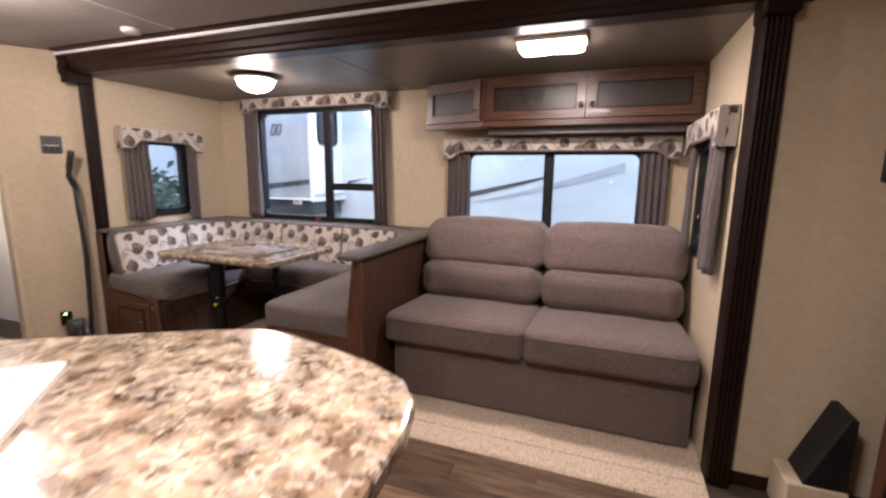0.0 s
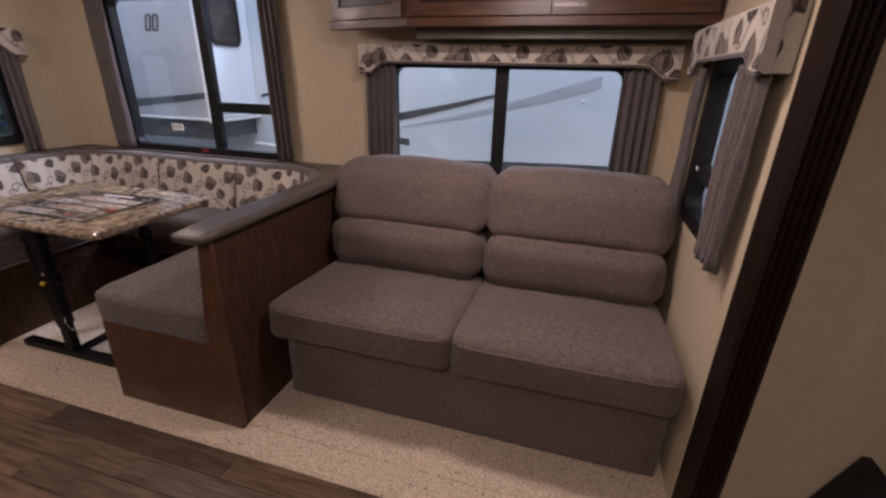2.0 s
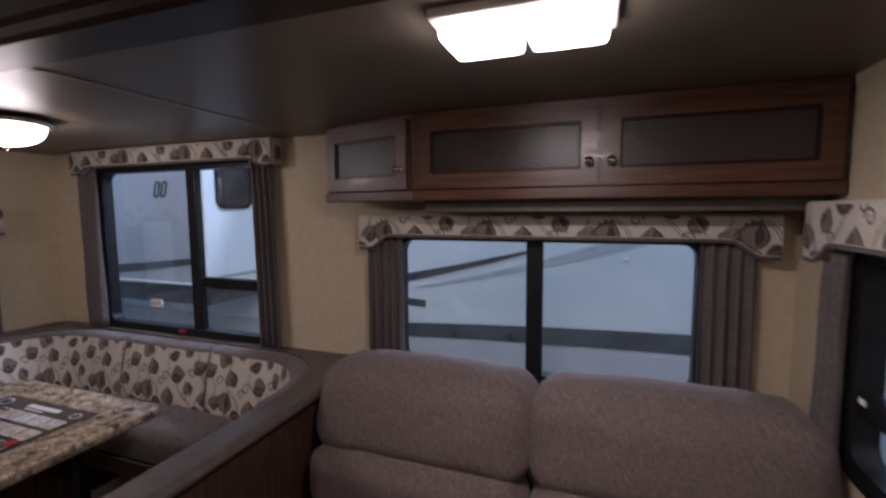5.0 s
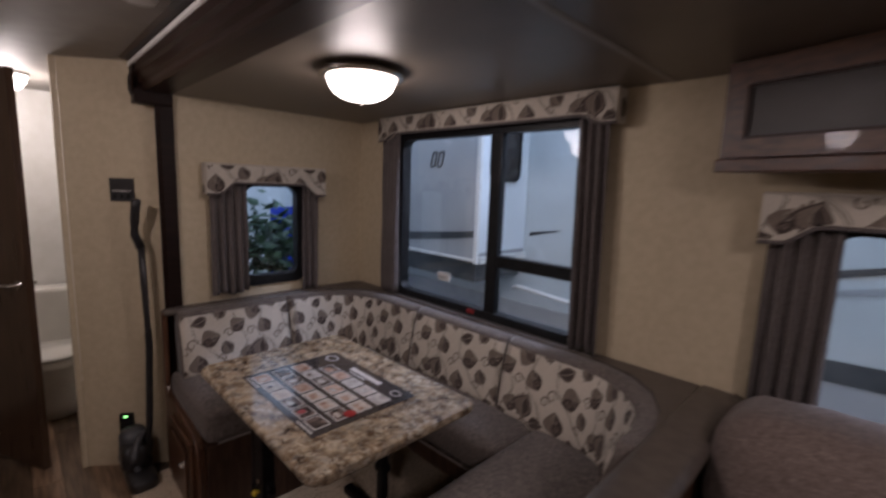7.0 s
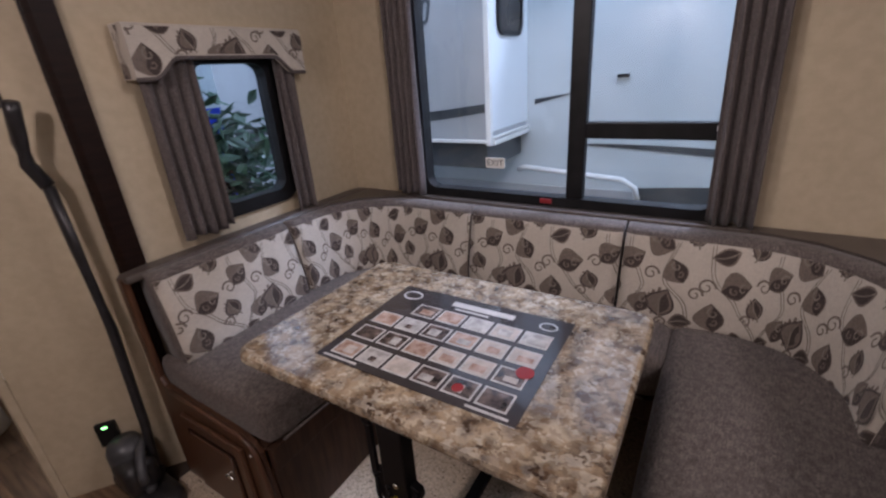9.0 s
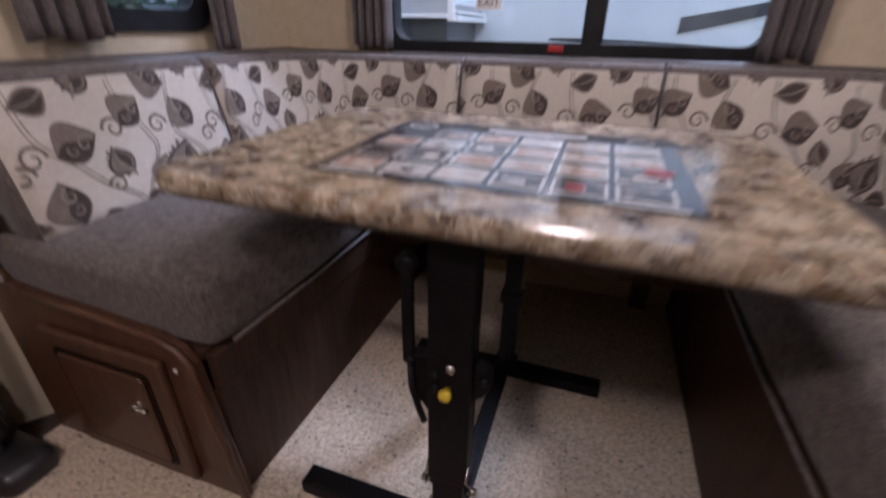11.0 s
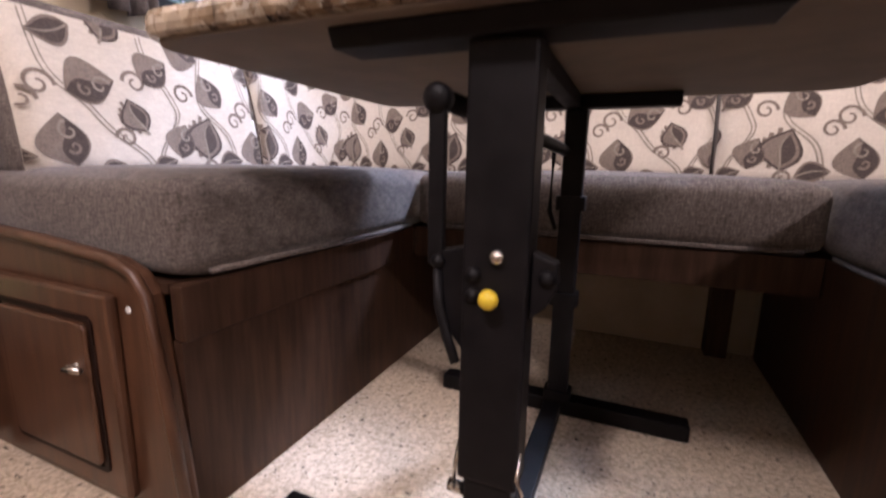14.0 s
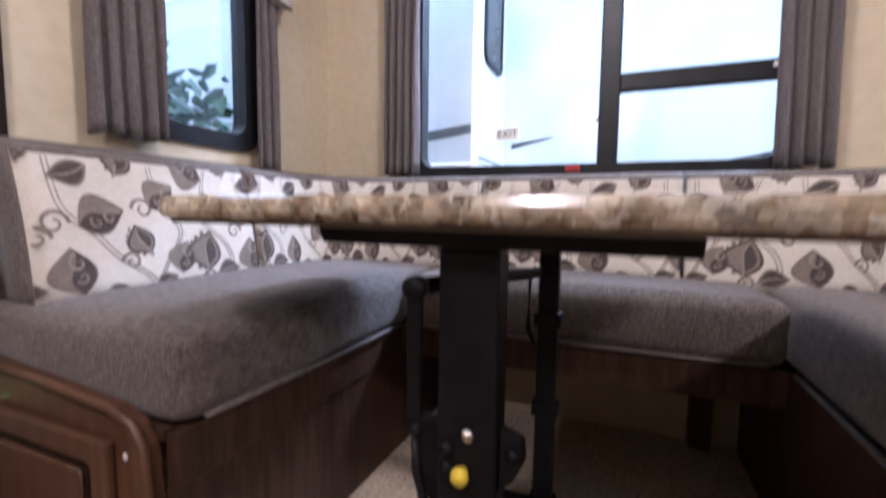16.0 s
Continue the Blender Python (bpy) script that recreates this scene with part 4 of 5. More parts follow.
for a, b in ((PX0 + 0.02, PX0 + 0.13), (PX1 - 0.12, PX1 - 0.02)):
    part("caption_bar", B((a, b, PY0 + 0.008, PY0 + 0.015, TZ + 0.0026, TZ + 0.0031)), SILVER, pl)
for x, y, rr in ((PX0 + 0.055, PY1 - 0.05, 0.026), (PX1 - 0.06, PY1 - 0.045, 0.02)):
    part("emblem", ring([(x + rr * 1.3 * math.cos(k * 0.3142), y + rr * math.sin(k * 0.3142)) for k in range(20)], [(x + rr * 1.1 * math.cos(k * 0.3142), y + rr * 0.75 * math.sin(k * 0.3142)) for k in range(20)], "z", TZ + 0.0026, TZ + 0.0031), SILVER, pl)
for x, y, rr in ((PX1 - 0.045, PY0 + 0.165, 0.022), (PX0 + 0.40, PY0 + 0.05, 0.014)):
    part("price_dot", lathe([(rr, 0), (rr, 0.0008)], (x, y, TZ + 0.0044), 18), RED, pl)

# ---- sofa ----
sofa = thing("sofa", (3.06, 0.7, 0.02), "grey-brown woven two-seat sofa bed on a skirted base", "sofa")
SX0, SX1, SM = 2.262, 3.862, 3.067
part("base", cushion(SX0 + 0.03, SX1 + 0.005, 0.235, 1.15, 0.021, 0.37, 0.015, 0.004, 12, 2, 0.002), SOFA, sofa, smooth=True)
for a, b, k in ((SX0 + 0.01, SM - 0.004, 1), (SM + 0.004, SX1, 2)):
    seat = cushion(a, b, 0.15, 0.80, 0.365, 0.535, 0.035, 0.014, 18, k)
    for v in seat.verts:
        v.co.z -= 0.03 * max(0, (v.co.y - 0.25) / 0.5) if v.co.z > 0.45 else 0
    s = part("seat_cushion", seat, SOFA, sofa, smooth=True)
    part("piping", tube([(a + 0.03, 0.152, 0.507), (a + 0.10, 0.140, 0.508), ((a + b) / 2, 0.133, 0.511), (b - 0.10, 0.140, 0.508), (b - 0.03, 0.152, 0.507)], 0.0045, 8), SOFA, s, smooth=True)
    lum = cushion(a + 0.01, b - 0.01, 0.66, 0.90, 0.50, 0.745, 0.075, 0.015, 16, k + 3, 0.005)
    part("lumbar_cushion", lum, SOFA, sofa, smooth=True)
    bk = cushion(a, b, 0.70, 0.98, 0.715, 1.01, 0.075, 0.022, 18, k + 5, 0.006)
    for v in bk.verts:
        v.co.y += 0.32 * (v.co.z - 0.72)
    part("back_cushion", bk, SOFA, sofa, smooth=True)
part("back_frame", B((SX0 + 0.04, SX1 - 0.04, 0.92, 1.10, 0.371, 0.86), bevel=0.02), SOFA, sofa)

# ---- overhead cabinet ----
CZ0, CZ1, CY = 1.655, 1.932, 0.955
cab = thing("overhead_cabinet", (3.0, 1.1, CZ0), "cherry wood overhead cabinet with three smoked-panel doors over the sofa", "cabinet")
outline = [(2.13, D - 0.004), (2.13, 1.10), (2.60, CY), (L - 0.004, CY), (L - 0.004, D - 0.004)]
part("body", prism(outline, "z", CZ0, CZ1 + 0.015), WOODX, cab)
part("bottom_rail", prism([(x - (0.010 if x < 2.3 else 0), y - 0.012) for x, y in outline[1:4]] + [(L - 0.004, 1.0), (2.62, 1.0), (2.2, 1.14)], "z", CZ0 - 0.028, CZ0 + 0.012, 0.004), WOODX, cab)
part("under_board", B((2.62, L - 0.006, 1.02, D - 0.006, CZ0 - 0.07, CZ0 - 0.002)), CAP, cab)


def glass_door(m, w, h, knob_u):
    """A framed door in its own plane, face towards -y, placed by m."""
    fr = 0.052
    o = rounded(0, w, 0, h, 0.004, 2)
    i = rounded(fr, w - fr, fr, h - fr, 0.003, 2)
    d = part("cabinet_door", turn(ring(o, i, "y", -0.022, 0), m), WOODX, cab, "cherry wood frame door")
    part("door_panel", turn(B((fr - 0.003, w - fr + 0.003, -0.010, -0.004, fr - 0.003, h - fr + 0.003)), m), SMOKED, d, "dark smoked panel")
    part("bead", turn(ring(rounded(fr - 0.001, w - fr + 0.001, fr - 0.001, h - fr + 0.001, 0.003, 2), rounded(fr + 0.009, w - fr - 0.009, fr + 0.009, h - fr - 0.009, 0.003, 2), "y", -0.017, -0.0095), m), WOODDARKX, d)
    part("knob", turn(merge(lathe([(0.012, 0), (0.012, 0.003), (0.005, 0.006), (0.005, 0.018), (0.013, 0.023), (0.014, 0.030), (0.0, 0.034)], (knob_u, -0.0225, 0.075), 16, (0, -1, 0))), m), CHROME, d, "brushed nickel knob", True)


DH = CZ1 - CZ0 - 0.02
glass_door(Matrix.Translation((2.150, 1.0925, CZ0 + 0.014)) @ pose(0, 0, 0, 0, 0, -17.15), 0.455, DH, 0.425)
glass_door(Matrix.Translation((2.625, CY - 0.001, CZ0 + 0.014)), 0.625, DH, 0.598)
glass_door(Matrix.Translation((3.262, CY - 0.001, CZ0 + 0.014)), 0.615, DH, 0.028)

# ---- ceiling lamps ----
dl = thing("ceiling_lamp", (1.155, 0.46, ZC), "lit frosted dome lamp with a bronze rim on the slide-out ceiling", "ceiling lamp", "ceiling lamps")
part("rim", lathe([(0.0, 0), (0.12, 0), (0.145, -0.012), (0.148, -0.025), (0.135, -0.033), (0.118, -0.03), (0.118, -0.012), (0.0, -0.012)], (1.155, 0.46, ZC - 0.001), 32), CHROME, dl, "brushed bronze rim", True)
d0 = part("dome", lathe([(0.119, -0.026), (0.117, -0.045), (0.108, -0.066), (0.09, -0.085), (0.06, -0.099), (0.03, -0.105), (0.0, -0.107)], (1.155, 0.46, ZC), 32), BULB, dl, "glowing frosted glass dome", True)
d0.visible_shadow = False
part("finial", lathe([(0.008, 0), (0.011, -0.006), (0.006, -0.013), (0.0, -0.016)], (1.155, 0.46, ZC - 0.107), 12), CHROME, dl, smooth=True)
sl = thing("ceiling_lamp", (3.12, 0.27, ZC), "lit rectangular twin-bulb lamp on the slide-out ceiling", "ceiling lamp", "ceiling lamps")
part("housing", B((2.96, 3.28, 0.19, 0.35, ZC - 0.022, ZC - 0.001), bevel=0.005), WHITE, sl)
for a, b in ((2.975, 3.113), (3.127, 3.265)):
    o = part("lens", cushion(a, b, 0.202, 0.338, ZC - 0.055, ZC - 0.0225, 0.012, 0.002, 6, 1, 0), BULB, sl, "glowing ribbed lens", True)
    o.visible_shadow = False
ml = thing("ceiling_lamp", (0.85, -1.0, ZM), "lit frosted dome lamp on the main ceiling", "ceiling lamp", "ceiling lamps")
part("rim", lathe([(0.0, 0), (0.13, 0), (0.13, -0.02), (0.0, -0.02)], (0.85, -1.0, ZM - 0.001), 28), WHITE, ml)
o = part("dome", lathe([(0.115, -0.021), (0.11, -0.045), (0.08, -0.07), (0.0, -0.082)], (0.85, -1.0, ZM), 28), BULB, ml, "glowing frosted dome", True)
o.visible_shadow = False
kl = thing("ceiling_lamp", (3.2, -1.75, ZM), "lit rectangular lamp on the main ceiling over the counter", "ceiling lamp", "ceiling lamps")
part("housing", B((3.03, 3.37, -1.84, -1.66, ZM - 0.02, ZM - 0.001), bevel=0.004), WHITE, kl)
o = part("lens", B((3.05, 3.35, -1.825, -1.675, ZM - 0.034, ZM - 0.0205), bevel=0.005), BULB, kl)
o.visible_shadow = False
bl = thing("ceiling_lamp", (-1.0, -0.42, ZM), "lit frosted dome lamp on the bathroom ceiling", "ceiling lamp", "ceiling lamps")
part("rim", lathe([(0.0, 0), (0.10, 0), (0.10, -0.018), (0.0, -0.018)], (-1.0, -0.42, ZM - 0.001), 24), WHITE, bl)
o = part("dome", lathe([(0.09, -0.0195), (0.086, -0.05), (0.06, -0.085), (0.0, -0.10)], (-1.0, -0.42, ZM), 24), BULB, bl, "glowing frosted dome", True)
o.visible_shadow = False
sd = thing("smoke_detector", (0.84, -0.13, ZM), "small round white detector on the main ceiling", "smoke detector")
part("body", lathe([(0.05, 0), (0.05, -0.012), (0.042, -0.022), (0.0, -0.024)], (0.84, -0.13, ZM - 0.001), 24), WHITE, sd)

# ---- kitchen peninsula ----
CT = 0.975
isl = thing("kitchen_peninsula", (2.5, -1.9, 0), "dark wood kitchen peninsula with a granite-look counter", "kitchen island")
outc = [(3.24, -2.7), (3.20, -1.60), (3.185, -1.46), (3.165, -1.39), (3.12, -1.335), (3.04, -1.295), (2.93, -1.265), (2.80, -1.235), (2.72, -1.235), (2.64, -1.27), (2.10, -1.60), (1.98, -1.75), (1.95, -2.7)]
part("counter", prism(outc, "z", CT - 0.036, CT, 0.008), TOP, isl, "brown and grey granite-look laminate counter")
part("body", prism([(3.15, -2.68), (3.11, -1.62), (3.02, -1.42), (2.75, -1.34), (2.15, -1.72), (2.05, -2.68)], "z", 0.0, CT - 0.037), WOODDARK, isl, "dark cherry wood cabinet body")
sink = thing("kitchen_sink", (2.4, -1.85, CT), "white plastic sink set in the counter", "sink")
ms = Matrix.Translation((2.553, -1.515, 0)) @ pose(0, 0, 0, 0, 0, -44.6)
so, si = rounded(0.0, 0.62, -0.56, 0.0, 0.02), rounded(0.035, 0.585, -0.525, -0.035, 0.05)
part("rim", turn(ring(so, si, "z", CT + 0.001, CT + 0.012), ms), SINKM, sink)
part("bowl", turn(merge(ring(rounded(0.033, 0.587, -0.527, -0.033, 0.05), rounded(0.041, 0.579, -0.519, -0.041, 0.05), "z", CT + 0.0015, CT + 0.011), prism(rounded(0.04, 0.58, -0.52, -0.04, 0.05), "z", CT + 0.0012, CT + 0.004)), ms), SINKM, sink)

# ---- entrance side: entertainment cabinet beside the main wall ----
ent = thing("entertainment_cabinet", (4.8, -0.4, 0), "dark cherry wood low cabinet with a black recess", "cabinet")
part("body", B((4.37, 5.3, -0.75, -0.12, 0, 0.9), bevel=0.008), WOOD, ent)
part("top", B((4.34, 5.32, -0.77, -0.10, 0.901, 0.925), bevel=0.006), WOODDARKX, ent)
part("recess", B((4.366, 4.3695, -0.70, -0.2, 0.1, 0.8)), BLACK, ent)
stp = thing("step_box", (4.4, 0.0, 0), "cream box step along the main wall", "step")
part("box", B((4.14, 4.33, -0.10, 0.076, 0, 0.17), bevel=0.006), WALL, stp)
spk = thing("speaker_wedge", (4.3, 0.0, 0.171), "black wedge-shaped box on the step", "speaker")
part("case", prism([(4.19, 0.171), (4.325, 0.171), (4.325, 0.46), (4.30, 0.46)], "y", -0.09, 0.07, 0.004), BLACK, spk)
tp = thing("wall_panel", (4.40, 0.08, 1.4), "small dark control panel on the main wall", "control panel")
part("plate", B((4.335, 4.47, 0.074, 0.0885, 1.31, 1.48), bevel=0.004), PLASTIC, tp)

# ---- bathroom side ----
bd = thing("bathroom_door", (-0.395, -0.415, 0), "dark brown laminate bathroom door standing ajar", "door")
md = Matrix.Translation((-0.40, -0.41, 0)) @ pose(0, 0, 0, 0, 0, 207)
part("leaf", turn(B((0, 0.66, -0.016, 0.016, 0.02, 2.03), bevel=0.003), md), DOORB, bd)
for s in (1, -1):
    part("handle", turn(merge(lathe([(0.025, 0), (0.025, 0.005), (0.010, 0.009), (0.010, 0.035)], (0.06, s * 0.0165, 1.0), 20, (0, s, 0)), tube([(0.06, s * 0.05, 1.0), (0.10, s * 0.052, 0.998), (0.15, s * 0.048, 0.992)], 0.008)), md), CHROME, bd, "nickel lever handle", True)
wc = thing("toilet", (-1.25, -0.33, 0), "white toilet in the bathroom", "toilet")
part("bowl", lathe([(0.12, 0), (0.11, 0.10), (0.13, 0.22), (0.19, 0.34), (0.20, 0.40), (0.0, 0.40)], (-1.15, -0.33, 0), 28), SINKM, wc, smooth=True)
part("lid", lathe([(0.20, 0), (0.205, 0.015), (0.19, 0.03), (0.0, 0.034)], (-1.15, -0.33, 0.401), 28), SINKM, wc, smooth=True)
part("tank", B((-1.55, -1.37, -0.53, -0.13, 0.36, 0.78), bevel=0.02), SINKM, wc)
solid("wall_bath_west", B((-1.64, -1.6, -0.80, 0.14, 0, ZM)), WHITE, "pale bathroom wall", "wall")
drape("drape", "x", -0.82, -1.25, -0.73, 0.10, ZM, "beige pleated privacy drape hanging by the bedroom", 7, 0.03, 0.0, DRAPE, 0, "curtain")
reg = thing("floor_register", (-0.5, -0.8, 0), "dark slotted floor heating register", "floor vent")
part("frame", B((-0.60, -0.40, -0.89, -0.67, 0.0015, 0.005), bevel=0.0015), PLASTIC, reg)
for k in range(8):
    part("slat", B((-0.585 + k * 0.022, -0.573 + k * 0.022, -0.88, -0.68, 0.0055, 0.008)), WOODDARK, reg)


def on_diag(s, z, d):
    p = P0 + dirw * s
    return Vector((p.x - nrm.x * d, p.y - nrm.y * d, z))


mdiag = Matrix.Translation(P0) @ pose(0, 0, 0, 0, 0, math.degrees(math.atan2(dirw.y, dirw.x)))
sw = thing("switch_plate", on_diag(0.22, 1.43, 0.0), "dark brown switch plate with small controls", "switch plate")
part("plate", turn(B((0.165, 0.275, 0.001, 0.010, 1.425, 1.54), bevel=0.003), mdiag), PLASTIC, sw)
part("label_bar", turn(B((0.18, 0.26, 0.0105, 0.012, 1.475, 1.479)), mdiag), WHITE, sw)
for a in (0.18, 0.21, 0.24):
    part("switch", turn(B((a, a + 0.018, 0.0105, 0.015, 1.44, 1.462), bevel=0.001), mdiag), BLACK, sw)
ol = thing("wall_outlet", on_diag(0.27, 0.2, 0.0), "black outlet with a small green light", "outlet")
part("plate", turn(B((0.235, 0.300, 0.001, 0.022, 0.20, 0.300), bevel=0.004), mdiag), BLACK, ol)
part("indicator", turn(B((0.258, 0.277, 0.0225, 0.024, 0.283, 0.289)), mdiag), LED, ol, "green indicator light")

vac = thing("stick_vacuum", (0.0, -0.06, 0), "black stick vacuum cleaner leaning on the column", "vacuum cleaner")
part("floor_head", cushion(-0.11, 0.12, -0.135, -0.02, 0.003, 0.075, 0.025, 0.005, 8, 2, 0.0), PLASTIC, vac, "black floor nozzle", True)
part("wand", tube([(-0.02, -0.05, 0.06), (-0.038, -0.02, 0.3), (-0.045, 0.0, 0.7), (-0.050, -0.005, 1.0), (-0.052, -0.008, 1.2)], 0.016), PLASTIC, vac, smooth=True)
part("handle", tube([(-0.052, -0.008, 1.2), (-0.070, -0.028, 1.27), (-0.058, -0.028, 1.33), (-0.032, -0.024, 1.41), (-0.022, -0.022, 1.44)], 0.020), PLASTIC, vac, smooth=True)
part("motor_housing", cushion(-0.115, 0.02, -0.15, -0.04, 0.076, 0.20, 0.03, 0.004, 8, 3, 0.0), PLASTIC, vac, "black motor housing", True)
part("canister", merge(lathe([(0.055, 0), (0.062, 0.02), (0.062, 0.14), (0.05, 0.17), (0.0, 0.18)], (-0.10, -0.085, 0.08), 22), cyl((-0.14, -0.12, 0.10), (0.0, -0.05, 0.10), 0.035)), GREYPL, vac, "grey dust canister", True)
part("hose", tube([(-0.03 + 0.085 * math.cos(a), -0.06 - 0.05 * math.cos(a), 0.15 + 0.085 * math.sin(a)) for a in [k * 0.35 for k in range(17)]], 0.016), GREYPL, vac, "grey ribbed hose", True)

# ---- outside: hall, neighbouring trailer, plant, banner ----
solid("ground", B((-60, 60, -60, 60, -1.0, -0.95)), CONCRETE, "grey exhibition hall floor", "floor")
NY, NB = 2.55, 1.95
tr = thing("travel_trailer", (2.0, 3.0, -0.95), "grey and white travel trailer parked alongside", "trailer")
part("body", B((-3.0, 8.0, NY, NY + 2.2, -0.4, 2.4), bevel=0.03), TWHITE, tr, "white smooth trailer side")
part("skirt", B((-3.0, 8.0, NY - 0.012, NY + 0.1, -0.4, 0.62)), TGREY, tr)
so_ = part("slide_out", B((-2.2, 0.44, NB, NY, 1.03, 2.3), bevel=0.015), TGREY, tr, "grey slide-out room")
part("side_face", B((0.441, 0.446, NB + 0.012, NY - 0.005, 1.08, 2.28)), TBRIGHT, so_)
part("edge_trim", B((0.422, 0.455, NB - 0.012, NB + 0.02, 1.0, 2.31), bevel=0.004), WHITE, so_)
part("bottom_trim", merge(B((-2.2, 0.421, NB - 0.014, NB + 0.02, 1.015, 1.035), bevel=0.004), B((0.44, 0.468, NB + 0.021, NY, 1.0, 1.03), bevel=0.004), B((0.44, 0.462, NB + 0.021, NY, 1.036, 1.05), bevel=0.003)), WHITE, so_)
sw_ = part("side_window", prism(rounded(NB + 0.12, NB + 0.46, 1.62, 2.2, 0.07), "x", 0.447, 0.458), SMOKED, so_, "dark rounded window")
part("window_rim", ring(rounded(NB + 0.11, NB + 0.47, 1.61, 2.21, 0.075), rounded(NB + 0.135, NB + 0.445, 1.635, 2.185, 0.06), "x", 0.4465, 0.464), BLACK, sw_)
part("underframe", B((-2.2, 0.4, NB + 0.05, NY, 0.85, 1.04)), TDARK, so_)


def swoosh(parent, pts, w0, w1, y, material, name="stripe"):
    """A tapering painted stripe on a wall in the plane y."""
    bm = bmesh.new()
    n = 24
    rows = []
    for i in range(n + 1):
        t = i / n
        a = [Vector(p) for p in pts]
        q = a[0] * (1 - t) ** 2 + a[1] * 2 * t * (1 - t) + a[2] * t * t
        w = w0 + (w1 - w0) * t
        rows.append([bm.verts.new((q.x, y + o, q.y + s * w)) for o in (0, 0.003) for s in (-1, 1)])
    for a, b in zip(rows, rows[1:]):
        for k, m in ((0, 1), (1, 3), (3, 2), (2, 0)):
            bm.faces.new((a[k], a[m], b[m], b[k]))
    bm.faces.new((rows[0][0], rows[0][1], rows[0][3], rows[0][2]))
    bm.faces.new((rows[-1][0], rows[-1][1], rows[-1][3], rows[-1][2]))
    return part(name, bm, material, parent)


swoosh(tr, ((1.93, 0.99), (2.7, 1.13), (3.55, 1.40)), 0.004, 0.045, NY - 0.004, TSILVER)
swoosh(tr, ((1.55, 1.0), (2.2, 1.13), (2.8, 1.29)), 0.04, 0.012, NY - 0.006, TDARK)
swoosh(tr, ((0.50, 1.20), (0.6, 1.22), (0.78, 1.255)), 0.018, 0.002, NY - 0.005, TDARK)
swoosh(tr, ((0.86, 0.92), (1.2, 0.92), (2.0, 0.86)), 0.006, 0.03, NY - 0.005, TDARK)
swoosh(tr, ((1.2, 0.60), (2.4, 0.70), (4.2, 0.72)), 0.05, 0.07, NY - 0.016, TDARK)
swoosh(so_, ((-2.2, 1.0), (-0.6, 1.09), (0.42, 1.22)), 0.05, 0.024, NB - 0.004, TDARK)
for k in range(2):
    part("emblem", turn(ring(rounded(-0.02, 0.04, 0, 0.13, 0.025), rounded(-0.005, 0.025, 0.018, 0.112, 0.014), "y", NB - 0.006, NB - 0.001), Matrix.Translation((-0.06 + 0.075 * k, 0, 1.70)) @ Matrix(((1, 0, 0.25, 0), (0, 1, 0, 0), (0, 0, 1, 0), (0, 0, 0, 1)))), TDARK, so_, "dark slanted loop emblem")
part("grab_rail", tube([(0.40, NY - 0.05, 0.74), (0.45, NY - 0.06, 0.76), (1.12, NY - 0.06, 0.71), (1.20, NY - 0.06, 0.66), (1.22, NY - 0.05, 0.58)], 0.018), WHITE, tr, "pale metal rail", True)
part("marker_light", B((1.03, 1.10, NY - 0.02, NY, 1.33, 1.35), bevel=0.004), BLACK, tr)
for x, z in ((2.55, 1.46), (3.42, 1.25)):
    part("side_lamp", B((x, x + 0.03, NY - 0.012, NY, z, z + 0.02), bevel=0.003), WHITE, tr)

far = thing("travel_trailer", (-5.2, 5.0, -0.95), "white trailer front with dark swooping decals", "trailer")
part("body", B((-7.5, -3.9, 2.6, 8.0, -0.5, 2.9), bevel=0.2, seg=4), TWHITE, far)
for r0, r1, m_ in ((0.62, 0.50, TDARK), (0.36, 0.30, TSILVER)):
    bm = bmesh.new()
    rows = []
    for i in range(25):
        a = radians(150 + 150 * i / 24)
        rows.append([bm.verts.new((-3.895 + o, 4.75 + r * math.cos(a), 1.55 + r * math.sin(a))) for o in (0, 0.006) for r in (r0, r1)])
    for a, b in zip(rows, rows[1:]):
        for k, q in ((0, 1), (1, 3), (3, 2), (2, 0)):
            bm.faces.new((a[k], a[q], b[q], b[k]))
    part("swoosh_decal", bm, m_, far)
ban = thing("banner", (-2.6, 1.95, -0.95), "blue fabric exhibition banner", "banner")
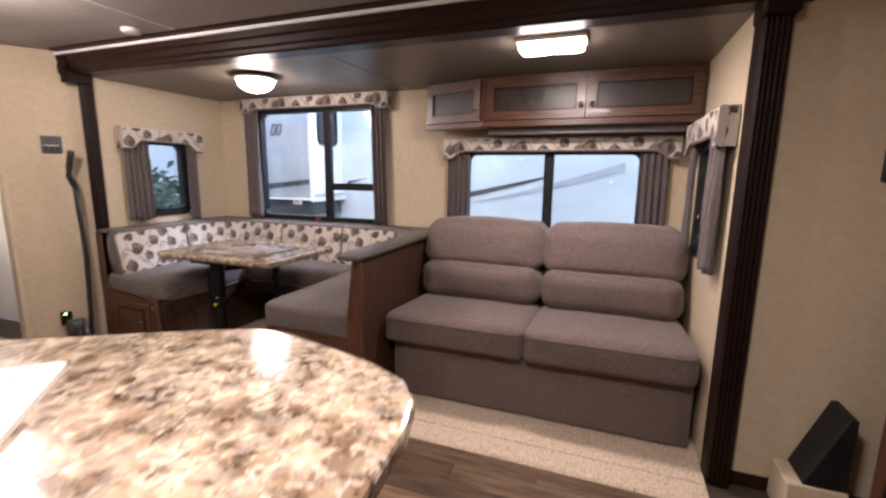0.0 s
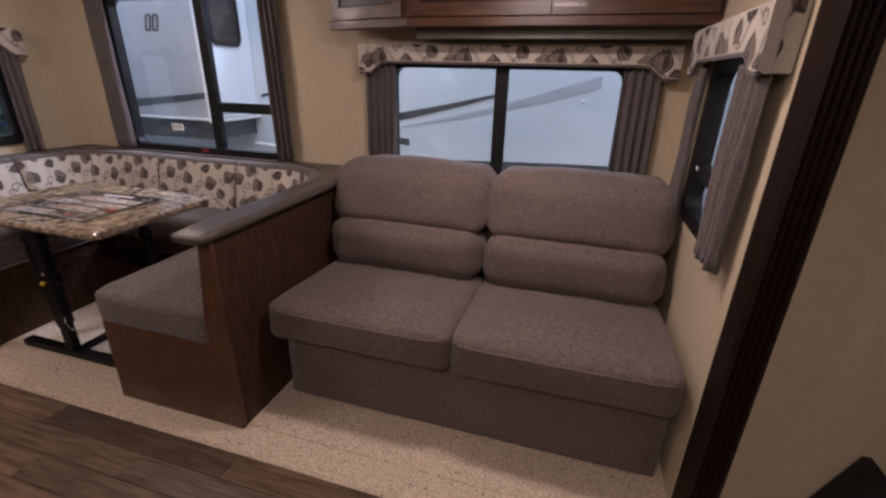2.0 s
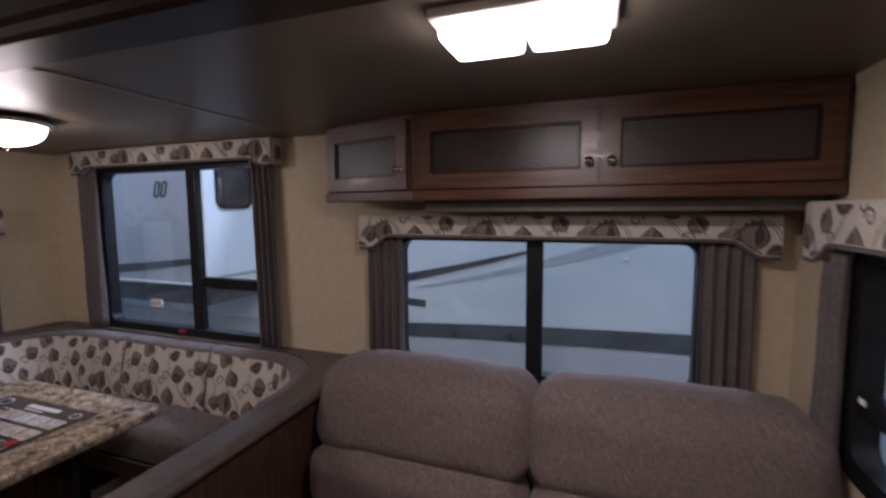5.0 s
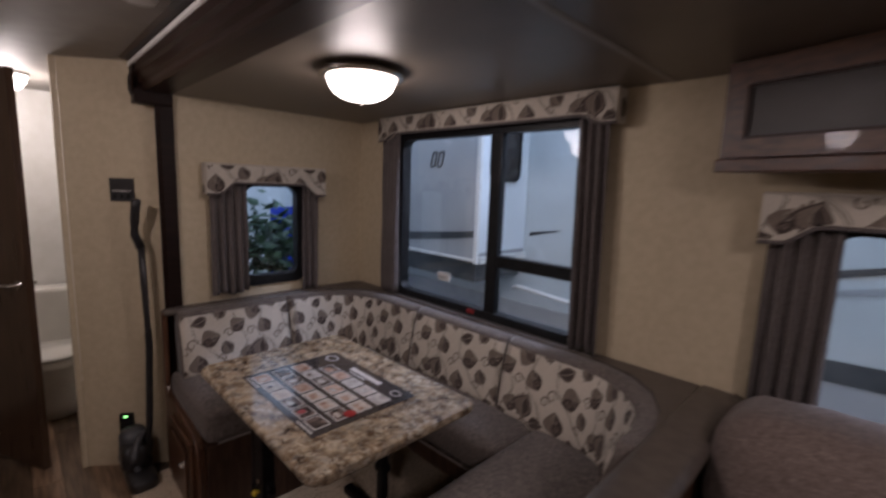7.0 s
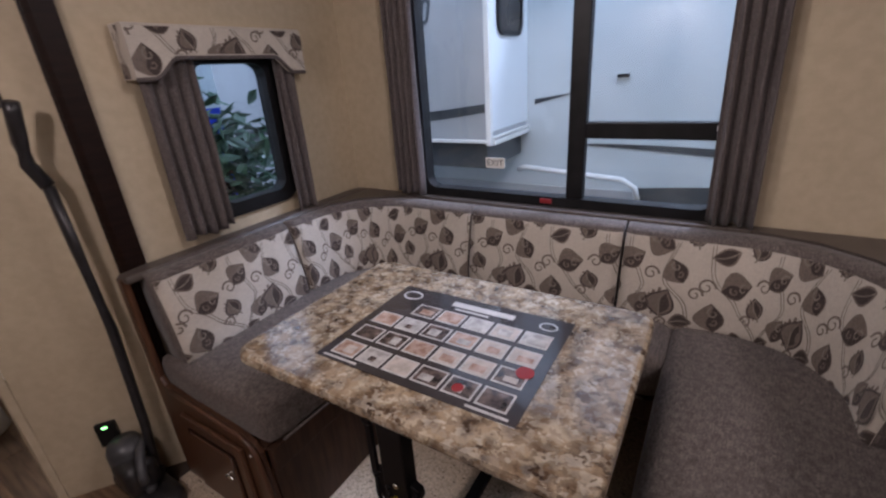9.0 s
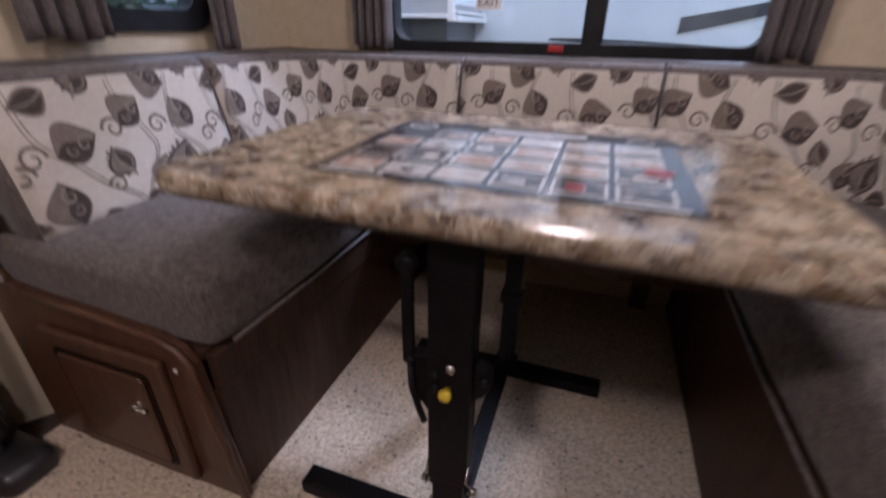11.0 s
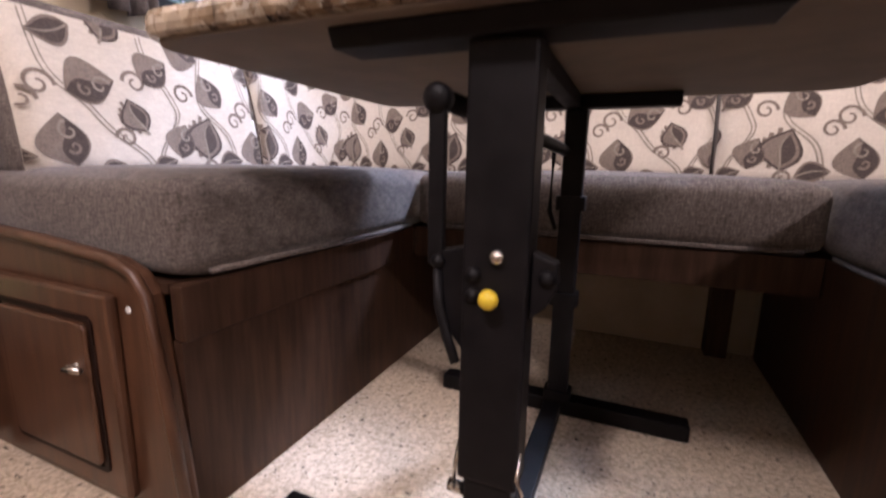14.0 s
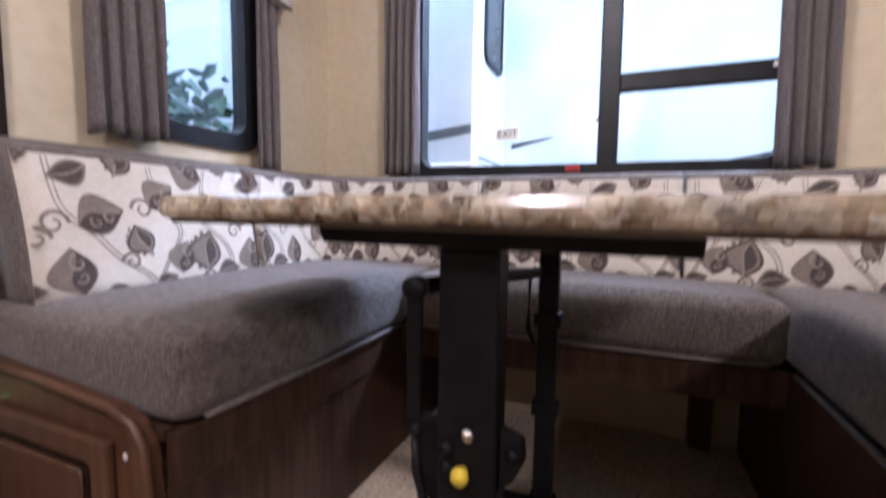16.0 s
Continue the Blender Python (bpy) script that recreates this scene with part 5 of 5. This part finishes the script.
part("cloth", B((-2.62, -2.60, 1.74, 2.2, -0.95, 1.25)), BLUE, ban)
plant = thing("potted_tree", (-0.6, 0.85, -0.95), "leafy green potted tree outside the window", "plant")
part("trunk", cyl((-0.6, 0.85, -0.95), (-0.58, 0.86, 1.12), 0.03, 0.012), WOODDARK, plant)
bm = bmesh.new()
rnd = random.Random(11)
for k in range(640):
    c = Vector((-0.6 + rnd.gauss(0, 0.13), 0.86 + rnd.gauss(0, 0.17), 1.06 + rnd.gauss(0, 0.17)))
    d = Vector((rnd.uniform(-1, 1), rnd.uniform(-1, 1), rnd.uniform(-0.9, 0.4))).normalized()
    sd_ = d.cross(Vector((rnd.uniform(-1, 1), rnd.uniform(-1, 1), 1))).normalized()
    up = d.cross(sd_)
    ln = rnd.uniform(0.07, 0.13)
    w = ln * 0.24
    vs = [bm.verts.new(c + p) for p in (Vector(), d * ln * 0.35 + sd_ * w + up * 0.006, d * ln * 0.7 + sd_ * w * 0.7 + up * 0.002, d * ln - up * 0.008, d * ln * 0.7 - sd_ * w * 0.7 + up * 0.002, d * ln * 0.35 - sd_ * w + up * 0.006, d * ln * 0.5 - up * 0.004)]
    for i in range(6):
        bm.faces.new((vs[i], vs[(i + 1) % 6], vs[6]))
part("crown", bm, LEAFG, plant)

# ---- floor planks ----
fl = bpy.data.objects["floor"]
PW, PLN = 0.115, 0.92
pm = finish(B((0, PLN - 0.002, 0, PW - 0.002, -0.0035, 0.0), bevel=0.0012, seg=1), "plank", PLANK)
cut = {}
row = 0
y = YE - PW
while y > -3.2:
    x = -2.3 - (row * 0.37) % PLN
    while x < 6.0:
        x0, x1 = max(x, -2.3), min(x + PLN, 6.0)
        if x1 - x0 > 0.02:
            w = round(x1 - x0, 3)
            if w not in cut:
                cut[w] = pm if abs(w - PLN) < 1e-3 else finish(B((0, w - 0.002, 0, PW - 0.002, -0.0035, 0.0), bevel=0.0012, seg=1), "plank", PLANK)
            o = new("plank", cut[w])
            o.parent = fl
            o.location = (x0, y, 0)
        x += PLN
    y -= PW
    row += 1
